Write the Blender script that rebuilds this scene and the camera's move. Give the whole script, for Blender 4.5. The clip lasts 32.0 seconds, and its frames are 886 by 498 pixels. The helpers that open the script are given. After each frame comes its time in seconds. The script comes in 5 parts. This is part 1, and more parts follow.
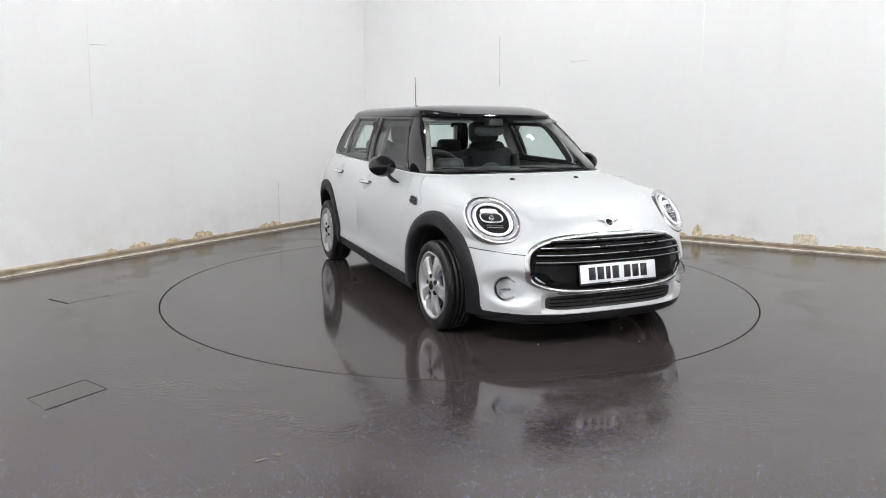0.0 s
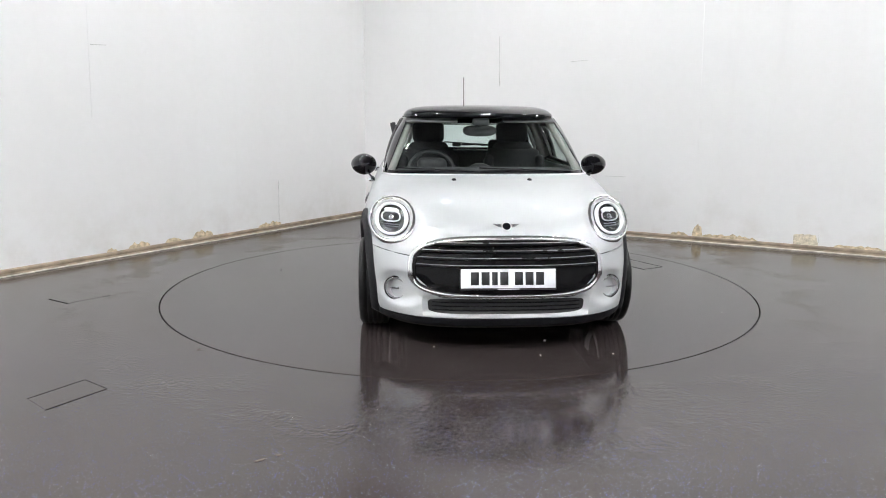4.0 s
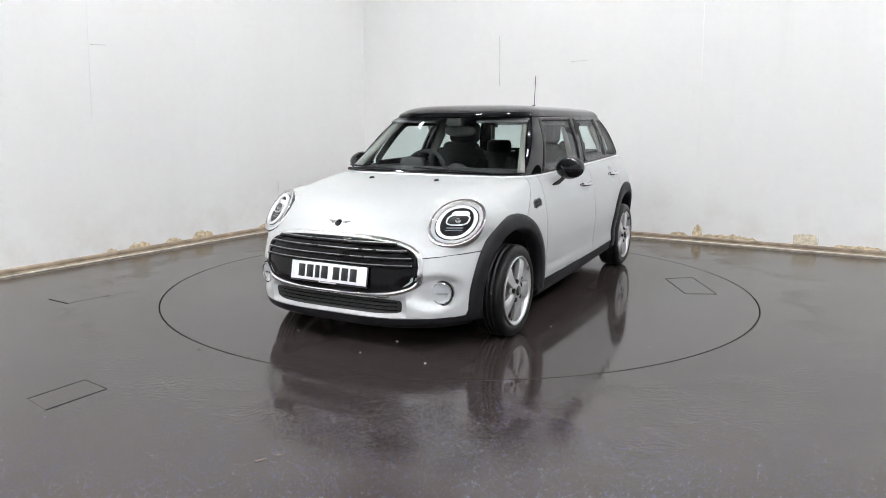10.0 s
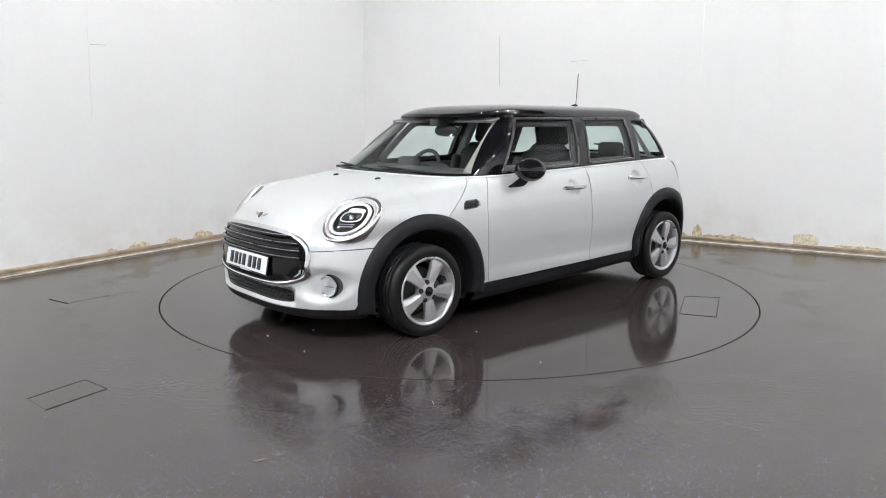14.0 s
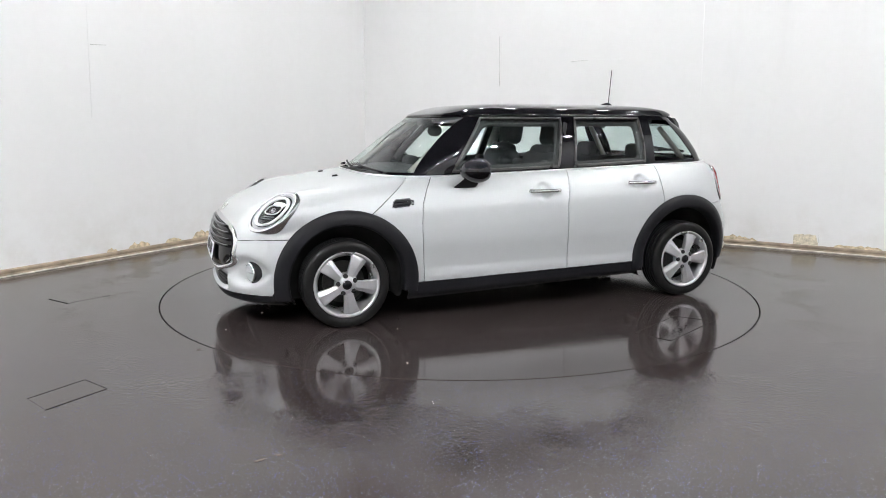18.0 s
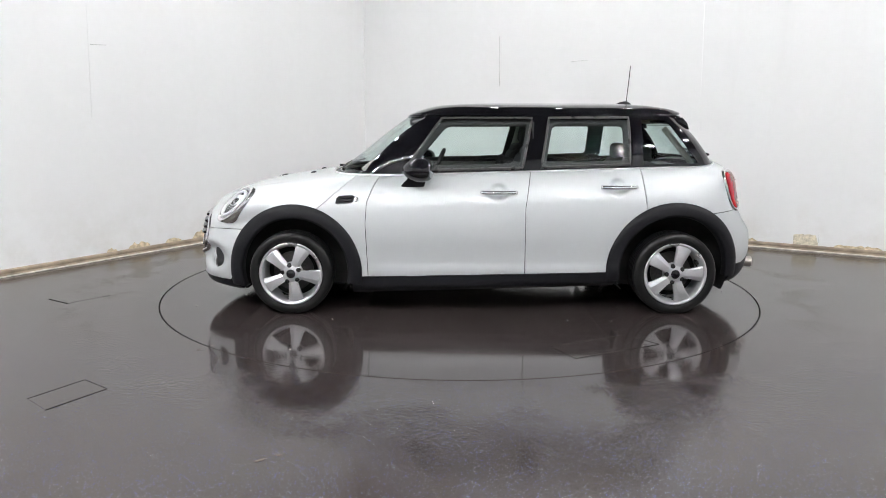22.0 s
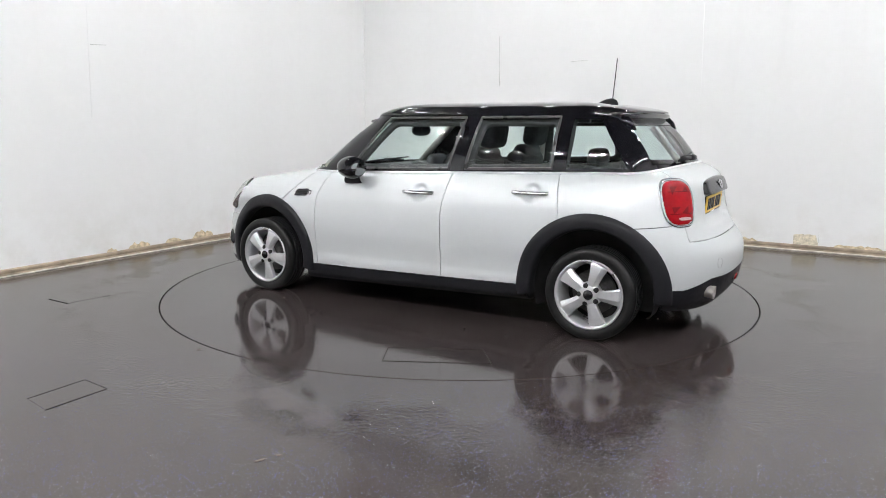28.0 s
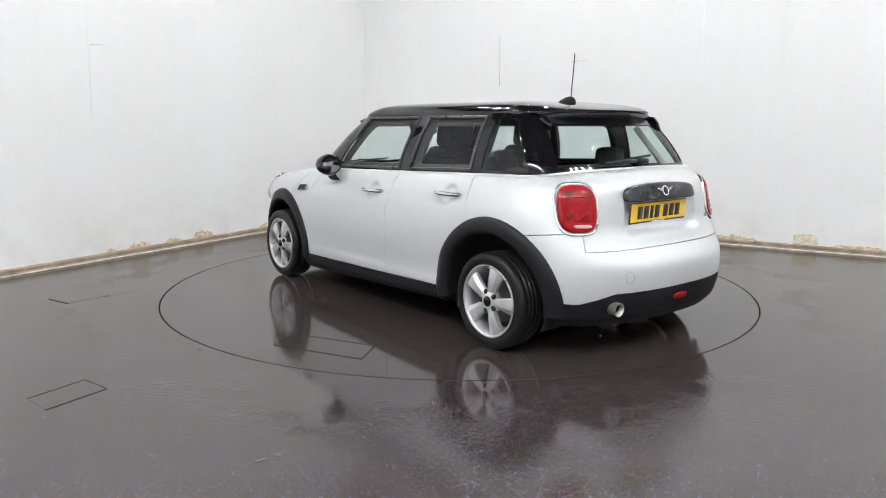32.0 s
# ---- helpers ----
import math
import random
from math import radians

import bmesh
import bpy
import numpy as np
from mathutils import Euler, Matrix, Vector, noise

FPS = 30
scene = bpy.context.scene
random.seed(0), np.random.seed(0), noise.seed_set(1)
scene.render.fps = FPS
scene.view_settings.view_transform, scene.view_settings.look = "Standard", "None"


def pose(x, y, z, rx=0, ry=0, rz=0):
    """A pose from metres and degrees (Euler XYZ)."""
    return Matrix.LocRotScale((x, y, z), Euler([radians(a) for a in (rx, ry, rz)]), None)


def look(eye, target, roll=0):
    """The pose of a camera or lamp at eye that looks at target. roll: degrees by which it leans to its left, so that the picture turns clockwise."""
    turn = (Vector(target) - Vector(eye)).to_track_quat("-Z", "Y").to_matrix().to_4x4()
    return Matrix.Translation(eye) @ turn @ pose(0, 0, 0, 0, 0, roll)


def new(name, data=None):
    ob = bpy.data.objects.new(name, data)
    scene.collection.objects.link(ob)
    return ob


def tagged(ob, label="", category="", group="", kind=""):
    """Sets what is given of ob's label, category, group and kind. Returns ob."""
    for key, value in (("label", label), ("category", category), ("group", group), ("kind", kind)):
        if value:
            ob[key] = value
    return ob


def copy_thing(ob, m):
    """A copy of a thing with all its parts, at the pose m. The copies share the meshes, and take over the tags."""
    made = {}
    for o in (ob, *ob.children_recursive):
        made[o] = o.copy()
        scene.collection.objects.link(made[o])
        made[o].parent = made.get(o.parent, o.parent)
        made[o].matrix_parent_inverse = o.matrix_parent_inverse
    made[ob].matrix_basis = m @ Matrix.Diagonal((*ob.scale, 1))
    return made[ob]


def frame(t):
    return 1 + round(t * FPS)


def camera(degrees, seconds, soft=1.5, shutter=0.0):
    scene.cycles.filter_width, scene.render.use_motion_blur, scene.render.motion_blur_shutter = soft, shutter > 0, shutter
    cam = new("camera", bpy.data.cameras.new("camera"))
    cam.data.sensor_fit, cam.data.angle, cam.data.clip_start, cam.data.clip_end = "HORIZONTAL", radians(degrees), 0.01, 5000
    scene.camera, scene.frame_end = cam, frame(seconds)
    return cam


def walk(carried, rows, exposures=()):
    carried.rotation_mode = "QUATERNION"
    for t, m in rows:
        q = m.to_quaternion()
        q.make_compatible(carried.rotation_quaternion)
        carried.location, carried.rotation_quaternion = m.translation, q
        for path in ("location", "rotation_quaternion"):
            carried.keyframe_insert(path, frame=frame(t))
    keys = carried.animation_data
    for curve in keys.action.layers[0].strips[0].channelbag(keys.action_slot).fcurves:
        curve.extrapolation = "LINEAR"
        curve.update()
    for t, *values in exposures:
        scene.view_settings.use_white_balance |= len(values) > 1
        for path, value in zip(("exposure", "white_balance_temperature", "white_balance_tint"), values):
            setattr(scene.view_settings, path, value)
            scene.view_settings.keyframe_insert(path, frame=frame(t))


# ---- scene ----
from mathutils.bvhtree import BVHTree

# ---- camera: it stands still ----
EYE = Vector((0.0, -5.727, 1.2748))
YAW, PITCH = 0.02031, -0.17184
AIM = EYE + Vector((-math.sin(YAW) * math.cos(PITCH), math.cos(YAW) * math.cos(PITCH), math.sin(PITCH)))
cam = camera(63.1, 32.0, soft=0.95)
VIEW = look(EYE, AIM, 0.16)
walk(cam, [(0.0, VIEW), (32.0, VIEW)])
scene.view_settings.exposure = 0.19

# ---- plan ----
# room axes: U along the wall that runs away to the right of the corner, V along the other wall
CORNER = Vector((-1.297, 4.455, 0.0))
U = Vector((0.866, -0.5, 0.0))
V = Vector((-0.5, -0.866, 0.0))
ROOM_U, ROOM_V, ROOM_H = 9.6, 11.0, 4.6
DISC_R = 2.250
# the car's middle on the disc, and the disc's turn
CAR_X, CAR_Y = -0.1489, 0.1427
TURN_0, TURN_RATE = -65.332, -5.1425


def room(u, v, z=0.0):
    return CORNER + U * u + V * v + Vector((0, 0, z))


ROOM_ANGLE = math.degrees(math.atan2(U.y, U.x))

# ---- world ----
world = bpy.data.worlds.new("world")
scene.world = world
world.use_nodes = True
world.node_tree.nodes["Background"].inputs[0].default_value = (0.6, 0.65, 0.7, 1)
world.node_tree.nodes["Background"].inputs[1].default_value = 0.02


# ---- materials ----
class Mat:
    """A small writer of node materials."""

    def __init__(self, name, color=(0.5, 0.5, 0.5), rough=0.5, metal=0.0, **extra):
        self.m = bpy.data.materials.new(name)
        self.m.use_nodes = True
        self.t = self.m.node_tree
        self.b = self.t.nodes["Principled BSDF"]
        self.set("Base Color", (*color, 1))
        self.set("Roughness", rough)
        self.set("Metallic", metal)
        for k, v in extra.items():
            self.set(k.replace("_", " "), v)

    def set(self, key, value):
        self.b.inputs[key].default_value = value


    def link(self, a, b):
        self.t.links.new(a, b)

    def coords(self, space="Object"):
        return self.t.nodes.new("ShaderNodeTexCoord").outputs[space]

    def noise(self, scale, detail=4.0, rough=0.5, vec=None, stretch=None):
        n = self.t.nodes.new("ShaderNodeTexNoise")
        n.inputs["Scale"].default_value = scale
        n.inputs["Detail"].default_value = detail
        n.inputs["Roughness"].default_value = rough
        v = vec or self.coords()
        if stretch:
            mp = self.t.nodes.new("ShaderNodeMapping")
            mp.inputs["Scale"].default_value = stretch
            self.link(v, mp.inputs["Vector"])
            v = mp.outputs["Vector"]
        self.link(v, n.inputs["Vector"])
        return n.outputs["Fac"]

    def ramp(self, fac, stops):
        n = self.t.nodes.new("ShaderNodeValToRGB")
        els = n.color_ramp.elements
        while len(els) < len(stops):
            els.new(0.5)
        for e, (p, c) in zip(els, stops):
            e.position = p
            e.color = (*c, 1) if len(c) == 3 else c
        self.link(fac, n.inputs["Fac"])
        return n.outputs["Color"]

    def grey(self, fac, stops):
        return self.ramp(fac, [(p, (v, v, v)) for p, v in stops])

    def mix(self, fac, a, b, kind="MIX"):
        n = self.t.nodes.new("ShaderNodeMix")
        n.data_type = "RGBA"
        n.blend_type = kind
        for sock, val in ((n.inputs["Factor"], fac), (n.inputs["A"], a), (n.inputs["B"], b)):
            if hasattr(val, "links"):
                self.link(val, sock)
            elif isinstance(val, (int, float)):
                sock.default_value = val
            else:
                sock.default_value = (*val, 1)
        return n.outputs["Result"]

    def math(self, op, a, b=0.0):
        n = self.t.nodes.new("ShaderNodeMath")
        n.operation = op
        for sock, val in zip(n.inputs, (a, b)):
            if hasattr(val, "links"):
                self.link(val, sock)
            else:
                sock.default_value = val
        return n.outputs[0]

    def color(self, out):
        self.link(out, self.b.inputs["Base Color"])
        return self

    def rough(self, out):
        self.link(out, self.b.inputs["Roughness"])
        return self

    def bump(self, height, strength=0.3, distance=0.002):
        n = self.t.nodes.new("ShaderNodeBump")
        n.inputs["Strength"].default_value = strength
        n.inputs["Distance"].default_value = distance
        self.link(height, n.inputs["Height"])
        self.link(n.outputs["Normal"], self.b.inputs["Normal"])
        return self


def plain(name, color, rough=0.5, metal=0.0, speck=0.0, scale=40.0, **extra):
    """A paint, plastic or metal with a slight unevenness of tone and gloss."""
    m = Mat(name, color, rough, metal, **extra)
    n = m.noise(scale, 5)
    d = [max(0.0, c * (1 - speck)) for c in color]
    e = [min(1.0, c * (1 + speck)) for c in color]
    m.color(m.ramp(n, [(0.3, d), (0.7, e)]))
    m.rough(m.grey(m.noise(scale * 0.23, 4), [(0.3, max(0.02, rough * 0.85)), (0.7, min(1, rough * 1.15))]))
    return m.m


def wall_paint():
    """White emulsion: roller marks, faint runs, and damp blotches above the skirting."""
    m = Mat("white_wall_paint", (0.8, 0.8, 0.79), 0.75)
    world_co = m.coords("Object")
    big = m.noise(0.6, 5, stretch=(1, 1, 0.35))
    fine = m.noise(14, 6)
    base = m.ramp(big, [(0.3, (0.775, 0.77, 0.765)), (0.7, (0.81, 0.81, 0.805))])
    c = m.mix(0.06, base, m.ramp(fine, [(0.35, (0.7, 0.7, 0.69)), (0.65, (0.85, 0.85, 0.85))]))
    runs = m.noise(1.0, 5, 0.6, world_co, (3.0, 3.0, 0.25))
    c = m.mix(m.grey(runs, [(0.58, 0.0), (0.80, 0.22)]), c, (0.68, 0.665, 0.65))
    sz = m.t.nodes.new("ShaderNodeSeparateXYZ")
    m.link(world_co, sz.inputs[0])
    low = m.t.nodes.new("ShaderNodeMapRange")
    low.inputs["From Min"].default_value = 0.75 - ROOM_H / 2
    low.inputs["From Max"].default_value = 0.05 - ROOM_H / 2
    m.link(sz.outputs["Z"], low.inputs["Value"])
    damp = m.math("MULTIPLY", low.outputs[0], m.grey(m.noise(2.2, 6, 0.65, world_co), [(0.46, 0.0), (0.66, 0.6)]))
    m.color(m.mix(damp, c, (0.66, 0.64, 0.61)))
    m.bump(m.noise(60, 6), 0.12, 0.002)
    return m.m


def floor_resin(name, disc):
    """Dark resin under a thin uneven film of water; flecked with white and blue outside the disc."""
    m = Mat(name, (0.05, 0.045, 0.042), 0.3)
    co = m.coords()

    def span(value, a, b):
        mr = m.t.nodes.new("ShaderNodeMapRange")
        mr.inputs["From Min"].default_value = a
        mr.inputs["From Max"].default_value = b
        m.link(value, mr.inputs["Value"])
        return mr.outputs[0]

    big = m.noise(0.9, 6, 0.6, co)
    tone = m.ramp(big, [(0.3, (0.0225, 0.0165, 0.0150)), (0.55, (0.0335, 0.025, 0.0230)), (0.75, (0.047, 0.037, 0.035))])
    mottle = m.noise(34, 3, 0.6, co)
    tone = m.mix(0.35, tone, m.mix(mottle, (0.012, 0.009, 0.008), (0.065, 0.052, 0.048)))
    wet = m.noise(1.1, 7, 0.6, co)
    if disc:
        streak = m.noise(1.0, 6, 0.65, co, (0.5, 2.2, 1.0))
        m.color(m.mix(m.math("MULTIPLY", m.noise(160, 2, 0.5, co), 0.12), tone, (0.10, 0.10, 0.12)))
        film = m.math("ADD", m.math("MULTIPLY", wet, 0.6), m.math("MULTIPLY", streak, 0.4))
        m.rough(m.grey(film, [(0.36, 0.06), (0.48, 0.085), (0.54, 0.12), (0.70, 0.16)]))
        edge = m.math("MULTIPLY", m.noise(38, 3, 0.6, co), m.grey(m.noise(1.6, 5, 0.6, co), [(0.52, 0.0), (0.60, 1.0)]))
        m.bump(m.math("ADD", m.math("MULTIPLY", m.noise(1.6, 2, 0.5, co), 1.0), m.math("MULTIPLY", edge, 0.5)), 0.12, 0.004)
        return m.m
    reach = m.t.nodes.new("ShaderNodeVectorMath")
    reach.operation = "LENGTH"
    m.link(co, reach.inputs[0])
    sx = m.t.nodes.new("ShaderNodeSeparateXYZ")
    m.link(co, sx.inputs[0])

    def flecks(scale, size, share, shift):
        mp = m.t.nodes.new("ShaderNodeMapping")
        mp.inputs["Location"].default_value = (shift, shift * 0.7, 0)
        m.link(co, mp.inputs["Vector"])
        vor = m.t.nodes.new("ShaderNodeTexVoronoi")
        vor.inputs["Scale"].default_value = scale
        m.link(mp.outputs[0], vor.inputs["Vector"])
        sep = m.t.nodes.new("ShaderNodeSeparateColor")
        m.link(vor.outputs["Color"], sep.inputs[0])
        dot = m.math("LESS_THAN", vor.outputs["Distance"], m.math("MULTIPLY", sep.outputs[2], size))
        return m.math("MULTIPLY", dot, m.math("GREATER_THAN", sep.outputs[0], 1 - share)), sep.outputs[1]

    # flecks fade towards the back: hiding by grazing reflections is put into their colour
    fleck_fade = m.math("MULTIPLY", span(sx.outputs["Y"], -1.5, -3.0), m.grey(m.noise(0.8, 5, 0.65, co), [(0.30, 0.75), (0.55, 1.0)]))
    c = tone
    hues = [(0.0, (0.07, 0.09, 0.30)), (0.35, (0.15, 0.20, 0.66)), (0.55, (0.18, 0.26, 0.42)), (0.75, (0.34, 0.42, 0.55)), (1.0, (0.66, 0.70, 0.78))]
    for scale, size, share, shift in ((62.0, 0.13, 0.65, 0.0), (92.0, 0.175, 0.70, 3.0), (132.0, 0.225, 0.70, 7.0)):
        f, h = flecks(scale, size, share, shift)
        c = m.mix(m.math("MULTIPLY", f, fleck_fade), c, m.ramp(h, hues))
    m.color(c)
    # water lies round the disc out to a ragged edge, and the floor is only damp further away
    ragged = m.math("ADD", m.math("MULTIPLY", m.math("SUBTRACT", wet, 0.5), 1.1), m.math("MULTIPLY", m.math("SUBTRACT", m.noise(7, 5, 0.65, co), 0.5), 0.45))
    pool = m.math("ADD", m.math("ADD", m.math("MULTIPLY", m.math("SUBTRACT", reach.outputs["Value"], 2.74), 0.60), 0.5), ragged)
    m.rough(m.grey(pool, [(0.30, 0.07), (0.48, 0.10), (0.54, 0.135), (0.70, 0.16), (0.95, 0.185)]))
    # the film breaks up into short ripples over the grain of the resin at its edge
    breaking = m.grey(pool, [(0.15, 0.10), (0.40, 0.30), (0.50, 1.0), (0.62, 0.5), (0.85, 0.10)])
    ripple = m.math("MULTIPLY", m.math("MULTIPLY", m.grey(m.noise(42, 4, 0.6, co), [(0.40, 0.0), (0.62, 1.0)]), breaking), m.grey(m.noise(2.3, 3, 0.5, co), [(0.42, 0.15), (0.56, 1.0)]))
    swell = m.math("MULTIPLY", m.noise(3.2, 3, 0.5, co), 0.9)
    m.bump(m.math("ADD", ripple, swell), 0.30, 0.004)
    return m.m


def car_paint():
    """Silver metallic paint: fine flake under clear lacquer."""
    m = Mat("silver_metallic_paint", (0.5, 0.51, 0.515), 0.4, 0.4, Coat_Weight=0.4, Coat_Roughness=0.03, Specular_IOR_Level=0.1)
    fl = m.noise(700, 2)
    m.color(m.ramp(fl, [(0.32, (0.475, 0.49, 0.495)), (0.68, (0.60, 0.615, 0.62))]))
    m.rough(m.grey(m.noise(5, 4), [(0.3, 0.46), (0.7, 0.52)]))
    return m.m


def glass(name, tint, rough=0.0):
    m = Mat(name, tint, rough)
    m.set("Transmission Weight", 1.0)
    m.set("IOR", 1.45)
    m.set("Alpha", 1.0)
    # thin pane: tinted see-through mixed with a mirror coat by Fresnel
    t = m.t
    tr = t.nodes.new("ShaderNodeBsdfTransparent")
    tr.inputs[0].default_value = (*tint, 1)
    gl = t.nodes.new("ShaderNodeBsdfGlossy")
    gl.inputs["Roughness"].default_value = 0.01
    lw = t.nodes.new("ShaderNodeLayerWeight")
    lw.inputs["Blend"].default_value = 0.5
    gloss = m.math("ADD", m.math("MULTIPLY", m.math("POWER", lw.outputs["Facing"], 5.0), 0.80), 0.04)
    mx = t.nodes.new("ShaderNodeMixShader")
    m.link(gloss, mx.inputs[0])
    m.link(tr.outputs[0], mx.inputs[1])
    m.link(gl.outputs[0], mx.inputs[2])
    m.link(mx.outputs[0], t.nodes["Material Output"].inputs["Surface"])
    return m.m


def glow(name, color, strength):
    m = Mat(name, color, 0.4)
    m.set("Emission Color", (*color, 1))
    m.set("Emission Strength", strength)
    return m.m


WALL = wall_paint()
CEILING = plain("ceiling_paint", (0.07, 0.07, 0.072), 0.8, 0, 0.1, 6)
BACK_WALL = plain("grey_wall_paint", (0.42, 0.42, 0.43), 0.8, 0, 0.05, 3)
RESIN = floor_resin("wet_flecked_resin", False)
DISC = floor_resin("wet_disc_resin", True)
PIT = plain("dark_gap_dirt", (0.008, 0.007, 0.006), 0.9, 0, 0.2)
SKIRT = plain("old_varnished_skirting", (0.24, 0.19, 0.135), 0.5, 0, 0.35, 9)
SKIRT_EDGE = plain("scuffed_skirting_edge", (0.64, 0.60, 0.53), 0.6, 0, 0.3, 12)
PLASTER = plain("bare_yellowed_plaster", (0.58, 0.48, 0.33), 0.9, 0, 0.4, 25)
PALE_PLASTER = plain("pale_bare_plaster", (0.66, 0.60, 0.47), 0.9, 0, 0.25, 40)
MARK = plain("grey_scuff", (0.55, 0.55, 0.54), 0.8, 0, 0.15, 30)
FAINT = plain("faint_paint_joint", (0.785, 0.785, 0.78), 0.8, 0, 0.03, 30)
LAMP = glow("led_diffuser", (0.975, 0.985, 1.0), 1000.0)
LAMP_SIDE = glow("side_led_diffuser", (0.975, 0.985, 1.0), 700.0)
# added fill panels that wash the white walls, no known source there
LAMP_FILL = glow("wall_fill_diffuser", (0.975, 0.985, 1.0), 420.0)
LAMP_FRAME = plain("white_enamel", (0.75, 0.75, 0.75), 0.4, 0, 0.03)
PAINT = car_paint()
GLOSS_BLACK = plain("gloss_black_paint", (0.005, 0.005, 0.0065), 0.05, 0.0, 0.1, 60)
PLASTIC = plain("grained_black_plastic", (0.009, 0.009, 0.011), 0.5, 0, 0.15, 220, Specular_IOR_Level=0.22)
GRILLE_BLACK = plain("dark_grille_plastic", (0.004, 0.004, 0.0045), 0.08, 0, 0.1, 80, Specular_IOR_Level=0.2)
DARK = plain("dark_underside", (0.006, 0.006, 0.006), 0.85, 0, 0.2)
RUBBER = plain("tyre_rubber", (0.008, 0.008, 0.008), 0.38, 0, 0.25, 70, Specular_IOR_Level=0.25)
CHROME = plain("chrome", (0.78, 0.78, 0.79), 0.20, 1.0, 0.03, 20)
STRIP = plain("bright_trim_strip", (0.80, 0.80, 0.81), 0.32, 0.8, 0.03, 20)
BRIGHT = plain("bright_silver_enamel", (0.72, 0.72, 0.73), 0.3, 0.25, 0.03, 40)
SATIN = plain("satin_grey_trim", (0.32, 0.32, 0.33), 0.3, 0.8, 0.1, 40)
ALLOY = plain("silver_alloy", (0.58, 0.58, 0.59), 0.30, 0.75, 0.03, 30)
STEEL = plain("brake_steel", (0.09, 0.088, 0.085), 0.45, 0.6, 0.25, 60)
GLASS = glass("tinted_pane", (0.86, 0.93, 0.91))
LENS = glass("clear_lens", (0.96, 0.97, 0.98))
SMOKE = glass("grey_pane", (0.76, 0.84, 0.82))


# ---- mesh helpers ----
def part(name, bm, material, parent, label="", smooth=True):
    """Links a bmesh as one mesh object under a thing or part."""
    me = bpy.data.meshes.new(name)
    bm.to_mesh(me)
    bm.free()
    if smooth:
        for p in me.polygons:
            p.use_smooth = True
    me.materials.append(material)
    ob = new(name, me)
    if parent:
        ob.parent = parent
    if label:
        tagged(ob, label)
    return ob


def thing(name, label, category, group="", kind="", m=None):
    ob = new(name)
    tagged(ob, label, category, group, kind)
    if m:
        ob.matrix_basis = m
    return ob


def box(bm, size, m=None, bevel=0.0, seg=2):
    made = bmesh.ops.create_cube(bm, size=1.0, matrix=Matrix.Diagonal((*size, 1)))["verts"]
    if bevel:
        edges = list({e for v in made for e in v.link_edges})
        made = bmesh.ops.bevel(bm, geom=edges, offset=bevel, segments=seg, affect="EDGES", profile=0.5)["verts"]
    if m:
        bmesh.ops.transform(bm, matrix=m, verts=list({v for v in made if v.is_valid}))
    return bm


def boxed(size, m=None, bevel=0.0, seg=2):
    return box(bmesh.new(), size, m, bevel, seg)


def lathe(profile, n=48, axis="y"):
    """Turns (radius, along) points about an axis."""
    bm = bmesh.new()
    rings = []
    for r, h in profile:
        ring = []
        for i in range(n):
            a = 2 * math.pi * i / n
            p = (r * math.cos(a), h, r * math.sin(a)) if axis == "y" else (r * math.cos(a), r * math.sin(a), h)
            ring.append(bm.verts.new(p))
        rings.append(ring)
    for a, b in zip(rings, rings[1:]):
        for i in range(n):
            bm.faces.new((a[i], a[(i + 1) % n], b[(i + 1) % n], b[i]))
    bmesh.ops.remove_doubles(bm, verts=bm.verts, dist=1e-5)
    bmesh.ops.recalc_face_normals(bm, faces=bm.faces)
    return bm


def tube(points, radius, closed=False, n=8, bm=None, flat=1.0):
    """A round bar along points."""
    bm = bm or bmesh.new()
    rings = []
    k = len(points)
    for i, p in enumerate(points):
        a = points[(i - 1) % k] if closed or i else points[i]
        b = points[(i + 1) % k] if closed or i < k - 1 else points[i]
        t = (Vector(b) - Vector(a)).normalized()
        up = Vector((0, 0, 1)) if abs(t.z) < 0.9 else Vector((1, 0, 0))
        s = t.cross(up).normalized()
        w = s.cross(t)
        rings.append([bm.verts.new(Vector(p) + s * radius * math.cos(2 * math.pi * j / n) + w * radius * flat * math.sin(2 * math.pi * j / n)) for j in range(n)])
    for i in range(k if closed else k - 1):
        a, b = rings[i], rings[(i + 1) % k]
        for j in range(n):
            bm.faces.new((a[j], a[(j + 1) % n], b[(j + 1) % n], b[j]))
    if not closed:
        bm.faces.new(rings[0])
        bm.faces.new(rings[-1])
    bmesh.ops.recalc_face_normals(bm, faces=bm.faces)
    return bm


def prism(outline, depth, m=None, bevel=0.0, bm=None):
    """An outline in x, y raised by depth along z."""
    own = bmesh.new()
    vs = [own.verts.new((x, y, 0)) for x, y in outline]
    f = own.faces.new(vs)
    up = bmesh.ops.extrude_face_region(own, geom=[f])["geom"]
    bmesh.ops.translate(own, vec=(0, 0, depth), verts=[g for g in up if isinstance(g, bmesh.types.BMVert)])
    bmesh.ops.recalc_face_normals(own, faces=own.faces)
    if bevel:
        rim = [e for e in own.edges if all(abs(v.co.z - depth) < 1e-6 for v in e.verts)]
        bmesh.ops.bevel(own, geom=rim, offset=bevel, segments=2, affect="EDGES", profile=0.5)
    if m:
        bmesh.ops.transform(own, matrix=m, verts=own.verts)
    return own


